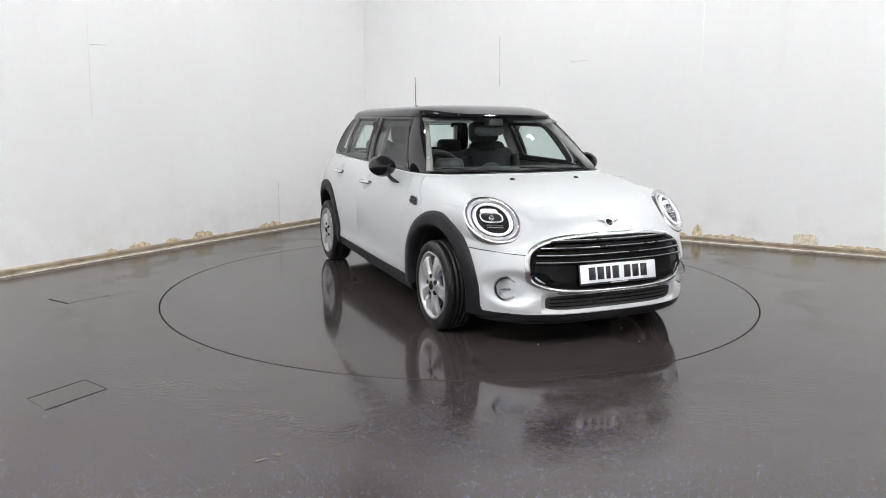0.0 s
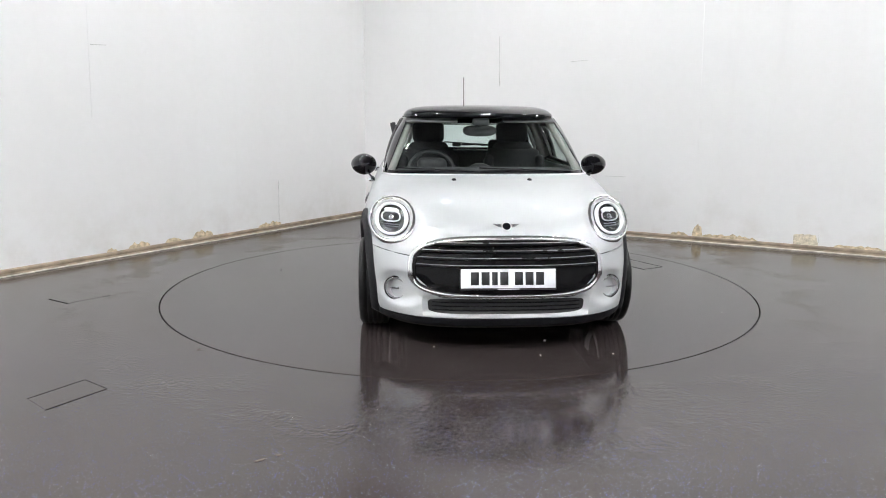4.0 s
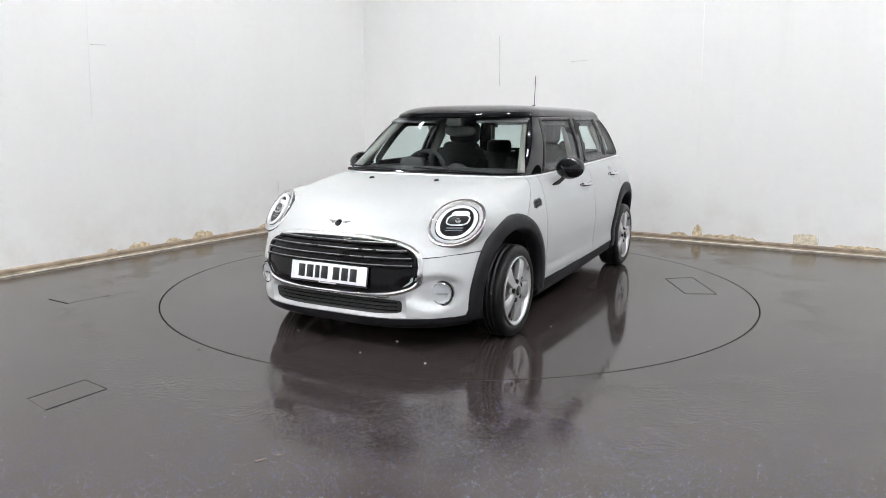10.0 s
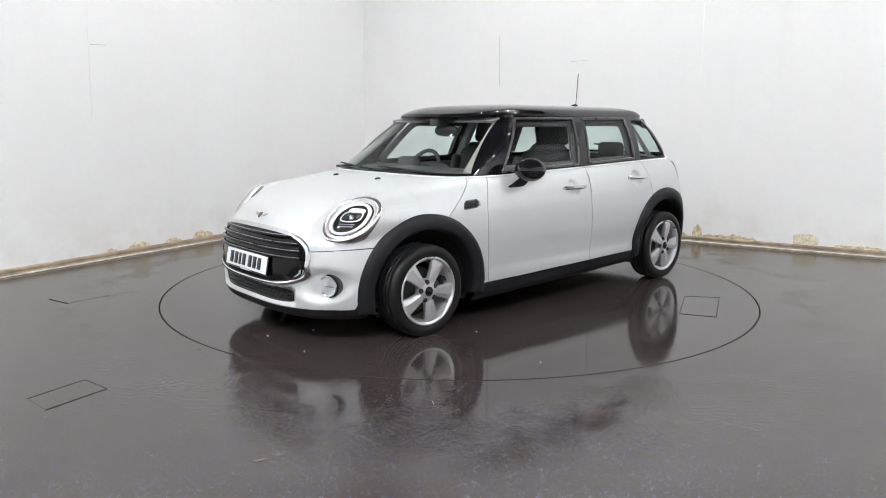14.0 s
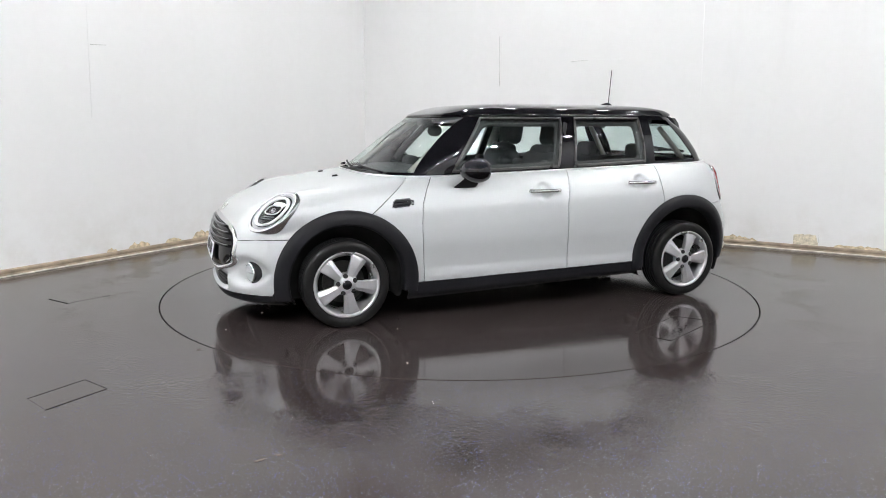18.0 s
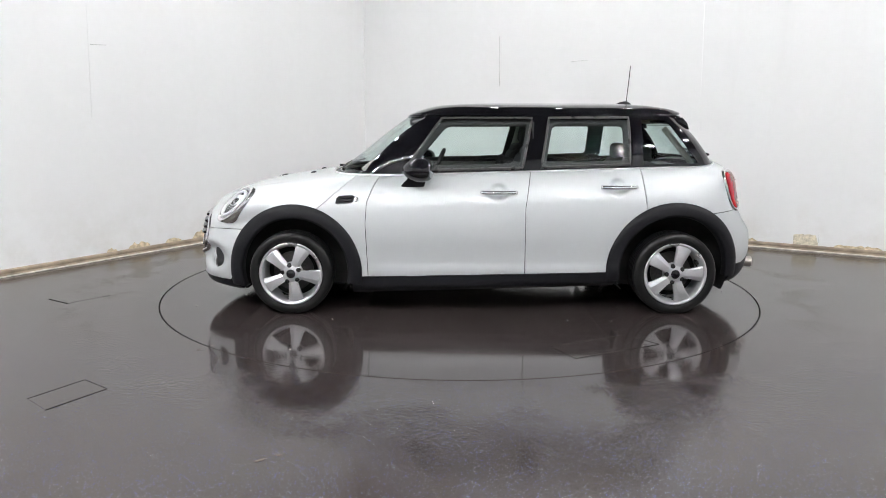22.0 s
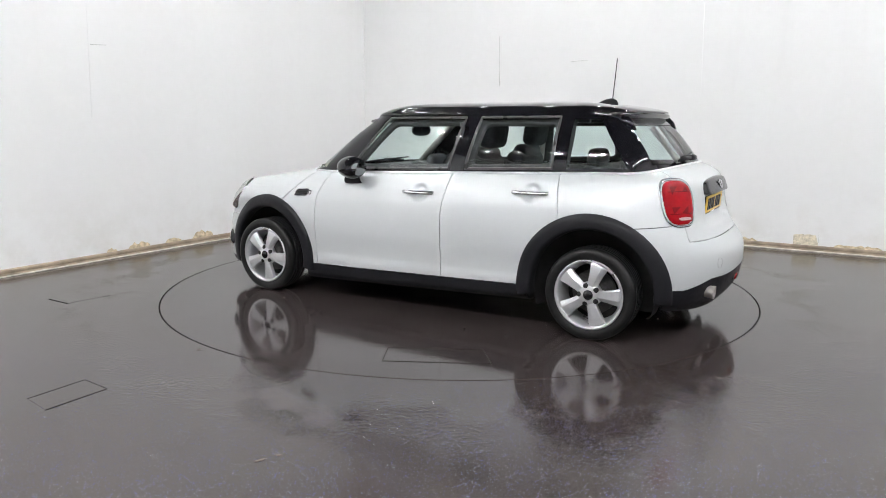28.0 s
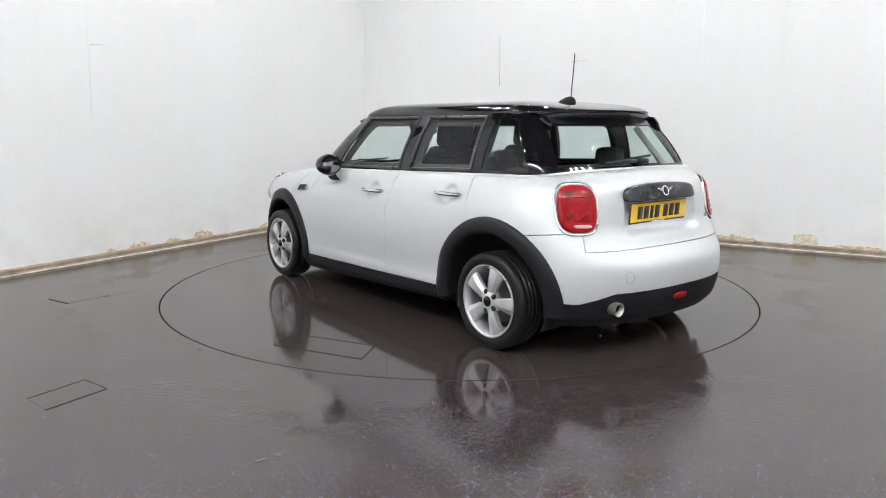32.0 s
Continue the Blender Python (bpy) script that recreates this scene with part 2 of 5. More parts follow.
# ---- the room ----
def build_room():
    # floor: one sheet with a round hole for the disc
    bm = bmesh.new()
    n = 320
    hole = DISC_R + 0.011
    inner, rim, outer = [], [], []
    for i in range(n):
        a = 2 * math.pi * i / n
        d = Vector((math.cos(a), math.sin(a), 0))
        inner.append(bm.verts.new(d * hole - Vector((0, 0, 0.05))))
        rim.append(bm.verts.new(d * hole))
        # run out to the room's edge
        best = 1e9
        for normal, dist in ((U, ROOM_U), (V, ROOM_V)):
            c = -CORNER.dot(normal)
            k = d.dot(normal)
            if abs(k) > 1e-6:
                far = ((dist + 0.2 - c) if k > 0 else (-0.2 - c)) / k
                best = min(best, far)
        outer.append(bm.verts.new(d * best))
    for i in range(n):
        j = (i + 1) % n
        bm.faces.new((inner[i], inner[j], rim[j], rim[i]))
        bm.faces.new((rim[i], rim[j], outer[j], outer[i]))
    bmesh.ops.recalc_face_normals(bm, faces=bm.faces)
    ob = part("floor", bm, RESIN, None, smooth=False)
    tagged(ob, "dark grey-brown resin floor with blue flecks, wet in patches", "floor", kind="structure")
    bm = bmesh.new()
    bmesh.ops.create_circle(bm, cap_ends=True, radius=DISC_R + 0.3, segments=96, matrix=Matrix.Translation((0, 0, -0.06)))
    pit = part("turntable_pit", bm, PIT, None)
    tagged(pit, "dark dirty recess under the turntable", "pit", kind="structure")

    # walls, each with its thickness
    th = 0.2
    turn = Matrix.Rotation(math.radians(ROOM_ANGLE), 4, "Z")
    for name, mid, size in (
        ("wall_north", room(ROOM_U / 2, -th / 2, ROOM_H / 2), (ROOM_U + 2 * th, th, ROOM_H)),
        ("wall_west", room(-th / 2, ROOM_V / 2, ROOM_H / 2), (th, ROOM_V, ROOM_H)),
        ("wall_east", room(ROOM_U + th / 2, ROOM_V / 2, ROOM_H / 2), (th, ROOM_V, ROOM_H)),
        ("wall_south", room(ROOM_U / 2, ROOM_V + th / 2, ROOM_H / 2), (ROOM_U + 2 * th, th, ROOM_H)),
    ):
        back = name in ("wall_east", "wall_south")
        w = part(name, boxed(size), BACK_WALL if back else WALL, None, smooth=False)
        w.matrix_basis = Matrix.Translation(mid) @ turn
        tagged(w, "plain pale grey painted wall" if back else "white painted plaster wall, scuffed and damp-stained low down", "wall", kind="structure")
    c = part("ceiling", boxed((ROOM_U + 0.4, ROOM_V + 0.4, 0.15)), CEILING, None, smooth=False)
    c.matrix_basis = Matrix.Translation(room(ROOM_U / 2, ROOM_V / 2, ROOM_H + 0.075)) @ turn
    tagged(c, "dark painted ceiling", "ceiling", kind="structure")

    # skirting: a rounded old board with a pale lower lip
    def board(length):
        prof = [(0, 0.0), (0.036, 0.0), (0.036, 0.012), (0.026, 0.016), (0.019, 0.026), (0.022, 0.038), (0.020, 0.050), (0.013, 0.058), (0.005, 0.062), (0, 0.062)]
        b = bmesh.new()
        ends = [[b.verts.new((x, y, z)) for y, z in prof] for x in (0.0, length)]
        k = len(prof)
        for i in range(k):
            b.faces.new((ends[0][i], ends[0][(i + 1) % k], ends[1][(i + 1) % k], ends[1][i]))
        b.faces.new(ends[0])
        b.faces.new(ends[1])
        bmesh.ops.recalc_face_normals(b, faces=b.faces)
        return b

    for name, a, b in (("skirting", room(0, 0), room(ROOM_U, 0)), ("skirting", room(0, ROOM_V), room(0, 0)), ("skirting", room(ROOM_U, 0), room(ROOM_U, ROOM_V)), ("skirting", room(ROOM_U, ROOM_V), room(0, ROOM_V))):
        d = b - a
        s = part("baseboard", board(d.length), SKIRT, None, smooth=False)
        ang = math.atan2(d.y, d.x)
        s.matrix_basis = Matrix.Translation(a) @ Matrix.Rotation(ang, 4, "Z") @ Matrix.Scale(-1, 4, (0, 1, 0))
        s.data.flip_normals()
        tagged(s, "brown worn skirting board along the wall foot", "skirting", kind="structure")
        lip = part("skirting_lip", boxed((d.length, 0.010, 0.012), None, 0.002), SKIRT_EDGE, s, "pale scuffed lower edge")
        lip.matrix_basis = Matrix.Translation((d.length / 2, 0.0425, 0.007))


def ceiling_light(lamp):
    ob = thing("ceiling_light", "small square white LED ceiling panel, lit; weak ones are added wall fill", "ceiling light", "ceiling light panels")
    fr = bmesh.new()
    for sx, sy, w, h in ((0, 0.075, 0.17, 0.02), (0, -0.075, 0.17, 0.02), (0.075, 0, 0.02, 0.13), (-0.075, 0, 0.02, 0.13)):
        box(fr, (w, h, 0.03), Matrix.Translation((sx, sy, -0.015)), 0.003)
    part("frame", fr, LAMP_FRAME, ob, smooth=False)
    part("diffuser", boxed((0.128, 0.128, 0.012), Matrix.Translation((0, 0, -0.012))), lamp, ob, "glowing white diffuser", smooth=False)
    return ob


def build_lights():
    """Rows of panels along all four sides of the room; the weaker ones are added to brighten the white walls."""
    turn = Matrix.Rotation(math.radians(ROOM_ANGLE), 4, "Z")
    for lamp, spots in (
        (LAMP, [(0.9 + 0.66 * k, 9.3) for k in range(12)]),
        (LAMP_SIDE, [(8.8, 8.2 - 0.70 * k) for k in range(10)]),
        (LAMP_FILL, [(1.7 + 0.95 * k, 1.05) for k in range(7)] + [(1.05, 2.6 + 0.95 * k) for k in range(6)]),
    ):
        first = None
        for u, v in spots:
            m = Matrix.Translation(room(u, v, ROOM_H)) @ turn
            if first is None:
                first = ceiling_light(lamp)
                first.matrix_basis = m
            else:
                copy_thing(first, m)


build_room()
build_lights()

# ---- the turntable ----
turntable = thing("turntable", "round flush floor turntable, wet dark grey resin top", "turntable")
part("deck", lathe([(0.0, -0.045), (DISC_R, -0.045), (DISC_R, 0.0), (0.0, 0.0)], 320, "z"), DISC, turntable, smooth=False)
part("rim_seal", lathe([(DISC_R + 0.001, -0.04), (DISC_R + 0.003, -0.04), (DISC_R + 0.003, -0.003), (DISC_R + 0.001, -0.003)], 320, "z"), PIT, turntable, "black rubber edge seal")

# ---- the car ----
car = thing("car", "silver five-door hatchback with black roof and black wheel arch trim", "car")
FRONT_AXLE, REAR_AXLE, HUB_Z, HUB_Y = 1.290, -1.290, 0.280, 0.842


def shell(rows, cols=(64, 150, 52), sub=10, rake=(0.0, 0.0)):
    """The left half of a closed form as a stack of plan outlines. Each row: front x, where the side starts, front squareness, half width,
    where the side ends, rear x, rear squareness, height in front, at the side, at the back. Returns a grid of points [row][column]."""

    def even(f):
        """Spreads the columns evenly along a squarish corner."""
        return f ** 1.5 / (f ** 1.5 + (1 - f) ** 1.5)

    def outline(row):
        xf, xsf, nf, w, xsr, xr, nr, zf, zs, zr = row
        pts = []
        for i in range(cols[0]):
            a = math.pi / 2 * even(i / cols[0])
            x = xsf + (xf - xsf) * max(0.0, math.cos(a)) ** (2 / nf)
            y = w * math.sin(a) ** (2 / nf)
            k = math.sin(a) ** 2.2
            pts.append((x, y, zf + (zs - rake[0] * xsf - zf) * k))
        for i in range(cols[1]):
            f = i / cols[1]
            x = xsf + (xsr - xsf) * f
            bow = 0.012 * math.sin(math.pi * f)
            pts.append((x, w + (bow if w > 0.3 else 0.0), zs - rake[0] * x))
        for i in range(cols[2] + 1):
            a = math.pi / 2 * even(1 - i / cols[2])
            x = xsr + (xr - xsr) * max(0.0, math.cos(a)) ** (2 / nr)
            y = w * max(0.0, math.sin(a)) ** (2 / nr)
            k = max(0.0, math.sin(a)) ** 2.2
            pts.append((x, y, zr + (zs - rake[0] * xsr - zr) * k))
        return np.array(pts)

    lines = [outline(r) for r in rows]
    grid = []
    for i in range(len(lines) - 1):
        p1, p2 = lines[i], lines[i + 1]
        p0 = lines[i - 1] if i else 2 * p1 - p2
        p3 = lines[i + 2] if i + 2 < len(lines) else 2 * p2 - p1
        for k in range(sub):
            t = k / sub
            # centripetal-like smoothing: half-tension Catmull-Rom
            m1, m2 = (p2 - p0) * 0.42, (p3 - p1) * 0.42
            t2, t3 = t * t, t ** 3
            grid.append((2 * t3 - 3 * t2 + 1) * p1 + (t3 - 2 * t2 + t) * m1 + (3 * t2 - 2 * t3) * p2 + (t3 - t2) * m2)
    grid.append(lines[-1])
    return grid


def skin(grid):
    bm = bmesh.new()
    vs = [[bm.verts.new(p) for p in row] for row in grid]
    for a, b in zip(vs, vs[1:]):
        for i in range(len(a) - 1):
            bm.faces.new((a[i], b[i], b[i + 1], a[i + 1]))
    bmesh.ops.remove_doubles(bm, verts=bm.verts, dist=1e-5)
    bmesh.ops.recalc_face_normals(bm, faces=bm.faces)
    f = max(bm.faces, key=lambda f: f.calc_center_median().y)
    if f.normal.y < 0:
        bmesh.ops.reverse_faces(bm, faces=bm.faces)
    return bm


def slice_at(bm, co, no, where=None):
    """Cuts faces along a plane, only those that where(centre) lets through."""
    faces = [f for f in bm.faces if where is None or where(f.calc_center_median())]
    geom = list({v for f in faces for v in f.verts}) + list({e for f in faces for e in f.edges}) + faces
    bmesh.ops.bisect_plane(bm, geom=geom, dist=1e-5, plane_co=co, plane_no=no)


def side_line(bm, a, b, where=None):
    """Cuts along a line drawn in the side view, through (x, z) a and b."""
    d = Vector((b[0] - a[0], 0, b[1] - a[1]))
    slice_at(bm, (a[0], 0, a[1]), (-d.z, 0, d.x), where)


def left_of(a, b, p):
    """On which side of the side-view line a-b lies p? > 0 is towards the back for a line drawn upwards."""
    return (b[0] - a[0]) * (p.z - a[1]) - (b[1] - a[1]) * (p.x - a[0])


def take(bm, test, mirror="", gap=0.0028, lip=0.014, push=0.0):
    """A panel out of the faces that pass the test: pulled back a little from its seams, with a rim folded inwards.
    mirror: "" left only, "right" right only, "both" the two halves in one."""
    keep = {f for f in bm.faces if test(f.calc_center_median())}
    out = bmesh.new()
    vmap = {}
    for f in keep:
        vs = []
        for v in f.verts:
            if v not in vmap:
                vmap[v] = out.verts.new(v.co)
            vs.append(vmap[v])
        out.faces.new(vs)
    if mirror == "both":
        me = bpy.data.meshes.new("tmp")
        out.to_mesh(me)
        me.transform(Matrix.Scale(-1, 4, (0, 1, 0)))
        me.flip_normals()
        out.from_mesh(me)
        bpy.data.meshes.remove(me)
        for v in out.verts:
            if abs(v.co.y) < 2e-4:
                v.co.y = 0
        bmesh.ops.remove_doubles(out, verts=[v for v in out.verts if v.co.y == 0], dist=3e-4)
    out.normal_update()
    edge = [v for v in out.verts if v.is_boundary]
    moves = {}
    for v in edge:
        d = Vector()
        for f in v.link_faces:
            d += f.calc_center_median() - v.co
        n = v.normal
        d -= n * d.dot(n)
        for e in v.link_edges:
            if e.is_boundary:
                t = (e.other_vert(v).co - v.co).normalized()
                d -= t * d.dot(t) * 0.5
        moves[v] = d.normalized() * gap if d.length > 1e-6 else Vector()
    if push:
        for v in out.verts:
            v.co += v.normal * push
    for v, d in moves.items():
        v.co += d
    if lip:
        rims = [e for e in out.edges if e.is_boundary]
        normals = {v: v.normal.copy() for v in edge}
        new_of = {v: out.verts.new(v.co - normals[v] * lip) for v in edge}
        for e in rims:
            a, b = e.verts
            f = e.link_faces[0]
            loop = [l for l in f.loops if l.edge == e][0]
            a, b = loop.vert, loop.link_loop_next.vert
            out.faces.new((b, a, new_of[a], new_of[b]))
    if mirror == "right":
        bmesh.ops.transform(out, matrix=Matrix.Scale(-1, 4, (0, 1, 0)), verts=out.verts)
        bmesh.ops.reverse_faces(out, faces=out.faces)
    out.normal_update()
    for e in out.edges:
        if len(e.link_faces) == 2 and e.calc_face_angle(0) > math.radians(40):
            e.smooth = False
    return out


# lower body: the plan outlines from the valance up to the window line
BODY_ROWS = [
    (1.952, 0.85, 3.2, 0.780, -1.25, -1.890, 3.0, 0.142, 0.165, 0.190),
    (2.018, 0.85, 3.25, 0.822, -1.25, -1.950, 2.8, 0.180, 0.210, 0.260),
    (2.037, 0.85, 3.25, 0.836, -1.25, -1.985, 2.75, 0.300, 0.360, 0.380),
    (2.030, 0.85, 3.2, 0.843, -1.25, -1.980, 2.7, 0.450, 0.500, 0.520),
    (2.003, 0.85, 3.0, 0.842, -1.25, -1.900, 2.9, 0.590, 0.630, 0.622),
    (1.958, 0.85, 2.75, 0.828, -1.25, -1.850, 2.9, 0.680, 0.750, 0.725),
    (1.895, 0.85, 2.6, 0.800, -1.25, -1.832, 2.9, 0.745, 0.835, 0.860),
    (1.700, 0.80, 2.6, 0.770, -1.25, -1.800, 3.0, 0.828, 0.893, 0.945),
    (1.360, 0.72, 2.7, 0.745, -1.25, -1.725, 3.2, 0.897, 0.928, 1.000),
    (1.060, 0.58, 3.4, 0.722, -1.30, -1.655, 3.4, 0.936, 0.948, 1.022),
]
body_grid = shell(BODY_ROWS, rake=(0.03, 0))
body = skin(body_grid)


def soft(d, near, far):
    """1 within near, falling to 0 at far."""
    k = min(1.0, max(0.0, (far - d) / (far - near)))
    return k * k * (3 - 2 * k)


HANDLES = ((-0.098, 0.824), (-0.895, 0.859))


def sculpt(p):
    """Hollows pressed into the plain skin: fog lamp bowls, lower intake, plate recess, handle cups."""
    if p.x > 1.35:
        d = math.hypot((p.y - 0.592) / 1.3, p.z - 0.360)
        p.x -= 0.042 * soft(d, 0.056, 0.112)
        k = soft(abs(p.y), 0.43, 0.47) * soft(abs(p.z - 0.281), 0.040, 0.062)
        p.x -= 0.028 * k
        # the lip under the intake stands out
        p.x += 0.006 * soft(abs(p.z - 0.224), 0.004, 0.03) * soft(abs(p.y), 0.4, 0.6)
        # the headlights stand on flattened pads that lean back and outwards
        d = math.hypot((p.y - 0.633) / 0.134, (p.z - 0.728) / 0.117)
        pad = 1.690 - 0.62 * (p.y - 0.633) - 0.98 * (p.z - 0.728)
        p.x += (pad - p.x) * soft(d, 0.92, 1.3)
    if p.x < -1.6:
        k = soft(abs(p.y), 0.295, 0.34) * soft(abs(p.z - 0.79), 0.085, 0.125)
        p.x += 0.044 * k
    if p.y > 0.6:
        # a shallow hollow low on the doors, over a flared lower edge
        along = soft(abs(p.x + 0.15), 0.80, 1.05)
        p.y += along * (0.004 * soft(abs(p.z - 0.305), 0.01, 0.05) - 0.006 * soft(abs(p.z - 0.40), 0.005, 0.14))
        for x, z in HANDLES:
            p.y -= 0.024 * soft(math.hypot(p.x - x, p.z - z), 0.030, 0.068)


for v in body.verts:
    sculpt(v.co)
body.normal_update()
whole = body.copy()
me = bpy.data.meshes.new("tmp")
whole.to_mesh(me)
me.transform(Matrix.Scale(-1, 4, (0, 1, 0)))
me.flip_normals()
whole.from_mesh(me)
bpy.data.meshes.remove(me)
whole.normal_update()
BODY_TREE = BVHTree.FromBMesh(whole)

# seams drawn in the side view, each from below upwards
SILL_A, SILL_B = (0.90, 0.257), (-0.92, 0.293)
DOOR_F = ((0.772, 0.20), (0.790, 0.62), (0.779, 0.76), (0.738, 0.86), (0.690, 0.935))
DOOR_M = ((-0.278, 0.20), (-0.275, 0.72))
DOOR_M_TOP = ((-0.275, 0.72), (-0.318, 0.99))
DOOR_R = ((-1.085, 0.20), (-1.080, 0.74))
DOOR_R_TOP = ((-1.080, 0.74), (-1.045, 1.02))
BONNET = ((1.13, 0.70), (0.86, 0.925))
LEVEL_R, LAMP_FOOT = 0.608, 0.680
side_line(body, SILL_A, SILL_B, lambda p: -1.7 < p.x < 1.75)
for a, b in zip(DOOR_F, DOOR_F[1:]):
    side_line(body, a, b, lambda p: a[1] - 0.02 < p.z < b[1] + 0.02 and 0.4 < p.x < 1.1)
side_line(body, *DOOR_M, lambda p: p.z < 0.73 and abs(p.x) < 0.6)
side_line(body, *DOOR_M_TOP, lambda p: p.z >= 0.70 and -0.6 < p.x < 0)
side_line(body, *DOOR_R, lambda p: p.z < 0.75 and -1.3 < p.x < -0.9)
side_line(body, *DOOR_R_TOP, lambda p: p.z >= 0.72 and -1.3 < p.x < -0.8)
side_line(body, *BONNET, lambda p: 0.6 < p.x < 1.5 and p.z > 0.5)
slice_at(body, (0, 0.75, 0.568), (0.0, -0.08, 1), lambda p: p.x > 1.2)
slice_at(body, (0, 0, 0.214), (0, 0, 1), lambda p: p.x > 1.3)
slice_at(body, (0, 0, 0.385), (0, 0, 1), lambda p: p.x < -1.35 and p.y < 0.52)
slice_at(body, (0, 0.50, 0.385), (0, 0.055, 0.16), lambda p: p.x < -1.35 and 0.45 < p.y < 0.72)
slice_at(body, (0, 0, 0.330), (0, 0, 1), lambda p: p.x < -1.35 and p.y > 0.62)
slice_at(body, (0, 0, LEVEL_R), (0.0, 0, 1), lambda p: p.x < -1.35 and p.y < 0.62)
slice_at(body, (-1.45, 0, LAMP_FOOT), (0.08, 0, 1), lambda p: p.x < -1.1 and p.y > 0.54)
slice_at(body, (0, 0.600, 0.80), (0, 1, 0.12), lambda p: p.x < -1.45 and p.z > 0.60)
slice_at(body, (1.84, 0, 0), (1, 0, 0.5), lambda p: p.x > 1.3 and p.z < 0.33)
ARCH_F, ARCH_R = (1.270, 0.288, 0.455), (-1.284, 0.300, 0.462)


def arch_hole(p):
    return any((p.x - x) ** 2 + (p.z - z) ** 2 < (r - 0.05) ** 2 and abs(p.y) > 0.4 for x, z, r in (ARCH_F, ARCH_R))


def under_sill(p):
    k = SILL_A[1] + (SILL_B[1] - SILL_A[1]) * (p.x - SILL_A[0]) / (SILL_B[0] - SILL_A[0])
    return p.z < k


def ahead(line, p):
    return left_of(*line, p) < 0


def door_front_ahead(p):
    for a, b in zip(DOOR_F, DOOR_F[1:]):
        if p.z < b[1]:
            break
    return ahead((a, b), p)


def door_mid_ahead(p):
    return ahead(DOOR_M, p) if p.z < 0.72 else ahead(DOOR_M_TOP, p)


def door_rear_ahead(p):
    return ahead(DOOR_R, p) if p.z < 0.74 else ahead(DOOR_R_TOP, p)


def panel_of(p):
    """Which panel holds this place on the body?"""
    if arch_hole(p):
        return ""
    if p.x > 1.2 and p.z < 0.568 + 0.08 * (p.y - 0.75):
        if p.z < 0.214 or (p.z < 0.33 and (p.x - 1.84) + 0.5 * p.z < 0):
            return "front_valance"
        return "front_bumper"
    foot = p.z < LAMP_FOOT - 0.08 * (p.x + 1.45) and (p.y - 0.6) + 0.12 * (p.z - 0.8) > 0
    if p.x < -1.20 and foot or p.x < -1.35 and p.z < LEVEL_R:
        if p.z < 0.385 - 0.055 * min(1.0, max(0.0, (p.y - 0.50) / 0.16)):
            return "rear_valance"
        return "rear_bumper"
    if under_sill(p):
        return "sill"
    if p.x < -1.45 and (p.y - 0.6) + 0.12 * (p.z - 0.8) < 0:
        return "tailgate"
    if p.x > 0.6 and left_of(*BONNET, p) < 0 or p.x > 1.3:
        return "bonnet"
    if door_front_ahead(p):
        return "front_wing"
    if door_mid_ahead(p):
        return "front_door"
    if door_rear_ahead(p):
        return "rear_door"
    return "rear_wing"


PANELS = {}
for name, both, mat, label in (
    ("bonnet", True, PAINT, ""), ("front_bumper", True, PAINT, ""), ("front_valance", True, PLASTIC, "black plastic lower lip"),
    ("rear_bumper", True, PAINT, ""), ("rear_valance", True, PLASTIC, "black plastic lower bumper"), ("tailgate", True, PAINT, ""),
    ("front_wing", False, PAINT, ""), ("front_door", False, PAINT, ""), ("rear_door", False, PAINT, ""), ("rear_wing", False, PAINT, ""),
    ("sill", False, PLASTIC, "black plastic sill trim"),
):
    for how in (("both",) if both else ("", "right")):
        PANELS[name, how] = part(name, take(body, lambda p: panel_of(p) == name, how), mat, car, label)

# dark inner shell behind the seams and openings
inner = shell([tuple(v - 0.05 if k in (0,) else v + 0.05 if k == 5 else v - 0.05 if k == 3 else v - 0.02 if k > 6 else v for k, v in enumerate(r)) for r in BODY_ROWS[1:]], rake=(0.03, 0), sub=3, cols=(24, 40, 20))
ib = skin(inner)
bmesh.ops.delete(ib, geom=[f for f in ib.faces if any((f.calc_center_median().x - x) ** 2 + (f.calc_center_median().z - z) ** 2 < (r - 0.03) ** 2 for x, z, r in (ARCH_F, ARCH_R))], context="FACES")
part("inner_shell", take(ib, lambda p: True, "both", 0, 0), DARK, car, "dark inner structure")
part("underbody", box(boxed((3.55, 1.16, 0.10), Matrix.Translation((0.0, 0, 0.245)), 0.03), (1.76, 1.46, 0.09), Matrix.Translation((0.0, 0, 0.215)), 0.03), DARK, car, "dark underside")

# ---- roof, pillars and panes ----
CABIN_ROWS = [
    (1.040, 0.55, 3.6, 0.712, -1.32, -1.640, 3.6, 0.934, 0.946, 1.020),
    (0.890, 0.42, 3.6, 0.694, -1.30, -1.590, 3.6, 1.050, 1.050, 1.100),
    (0.700, 0.28, 3.6, 0.643, -1.22, -1.500, 3.6, 1.200, 1.195, 1.215),
    (0.520, 0.15, 3.6, 0.572, -1.10, -1.390, 3.6, 1.332, 1.325, 1.315),
]
cabin = skin(shell(CABIN_ROWS, cols=(48, 60, 40), rake=(0.012, 0), sub=10))
CABIN_TREE = BVHTree.FromBMesh(cabin)
WIN_A = ((0.545, 0.95), (0.275, 1.318))
WIN_B = ((-0.262, 0.97), (-0.335, 1.325))
WIN_C = ((-0.385, 0.97), (-0.450, 1.325))
WIN_D = ((-0.985, 1.00), (-0.995, 1.33))
WIN_E = ((-1.075, 1.00), (-1.080, 1.33))
WIN_F = ((-1.460, 1.00), (-1.245, 1.31))
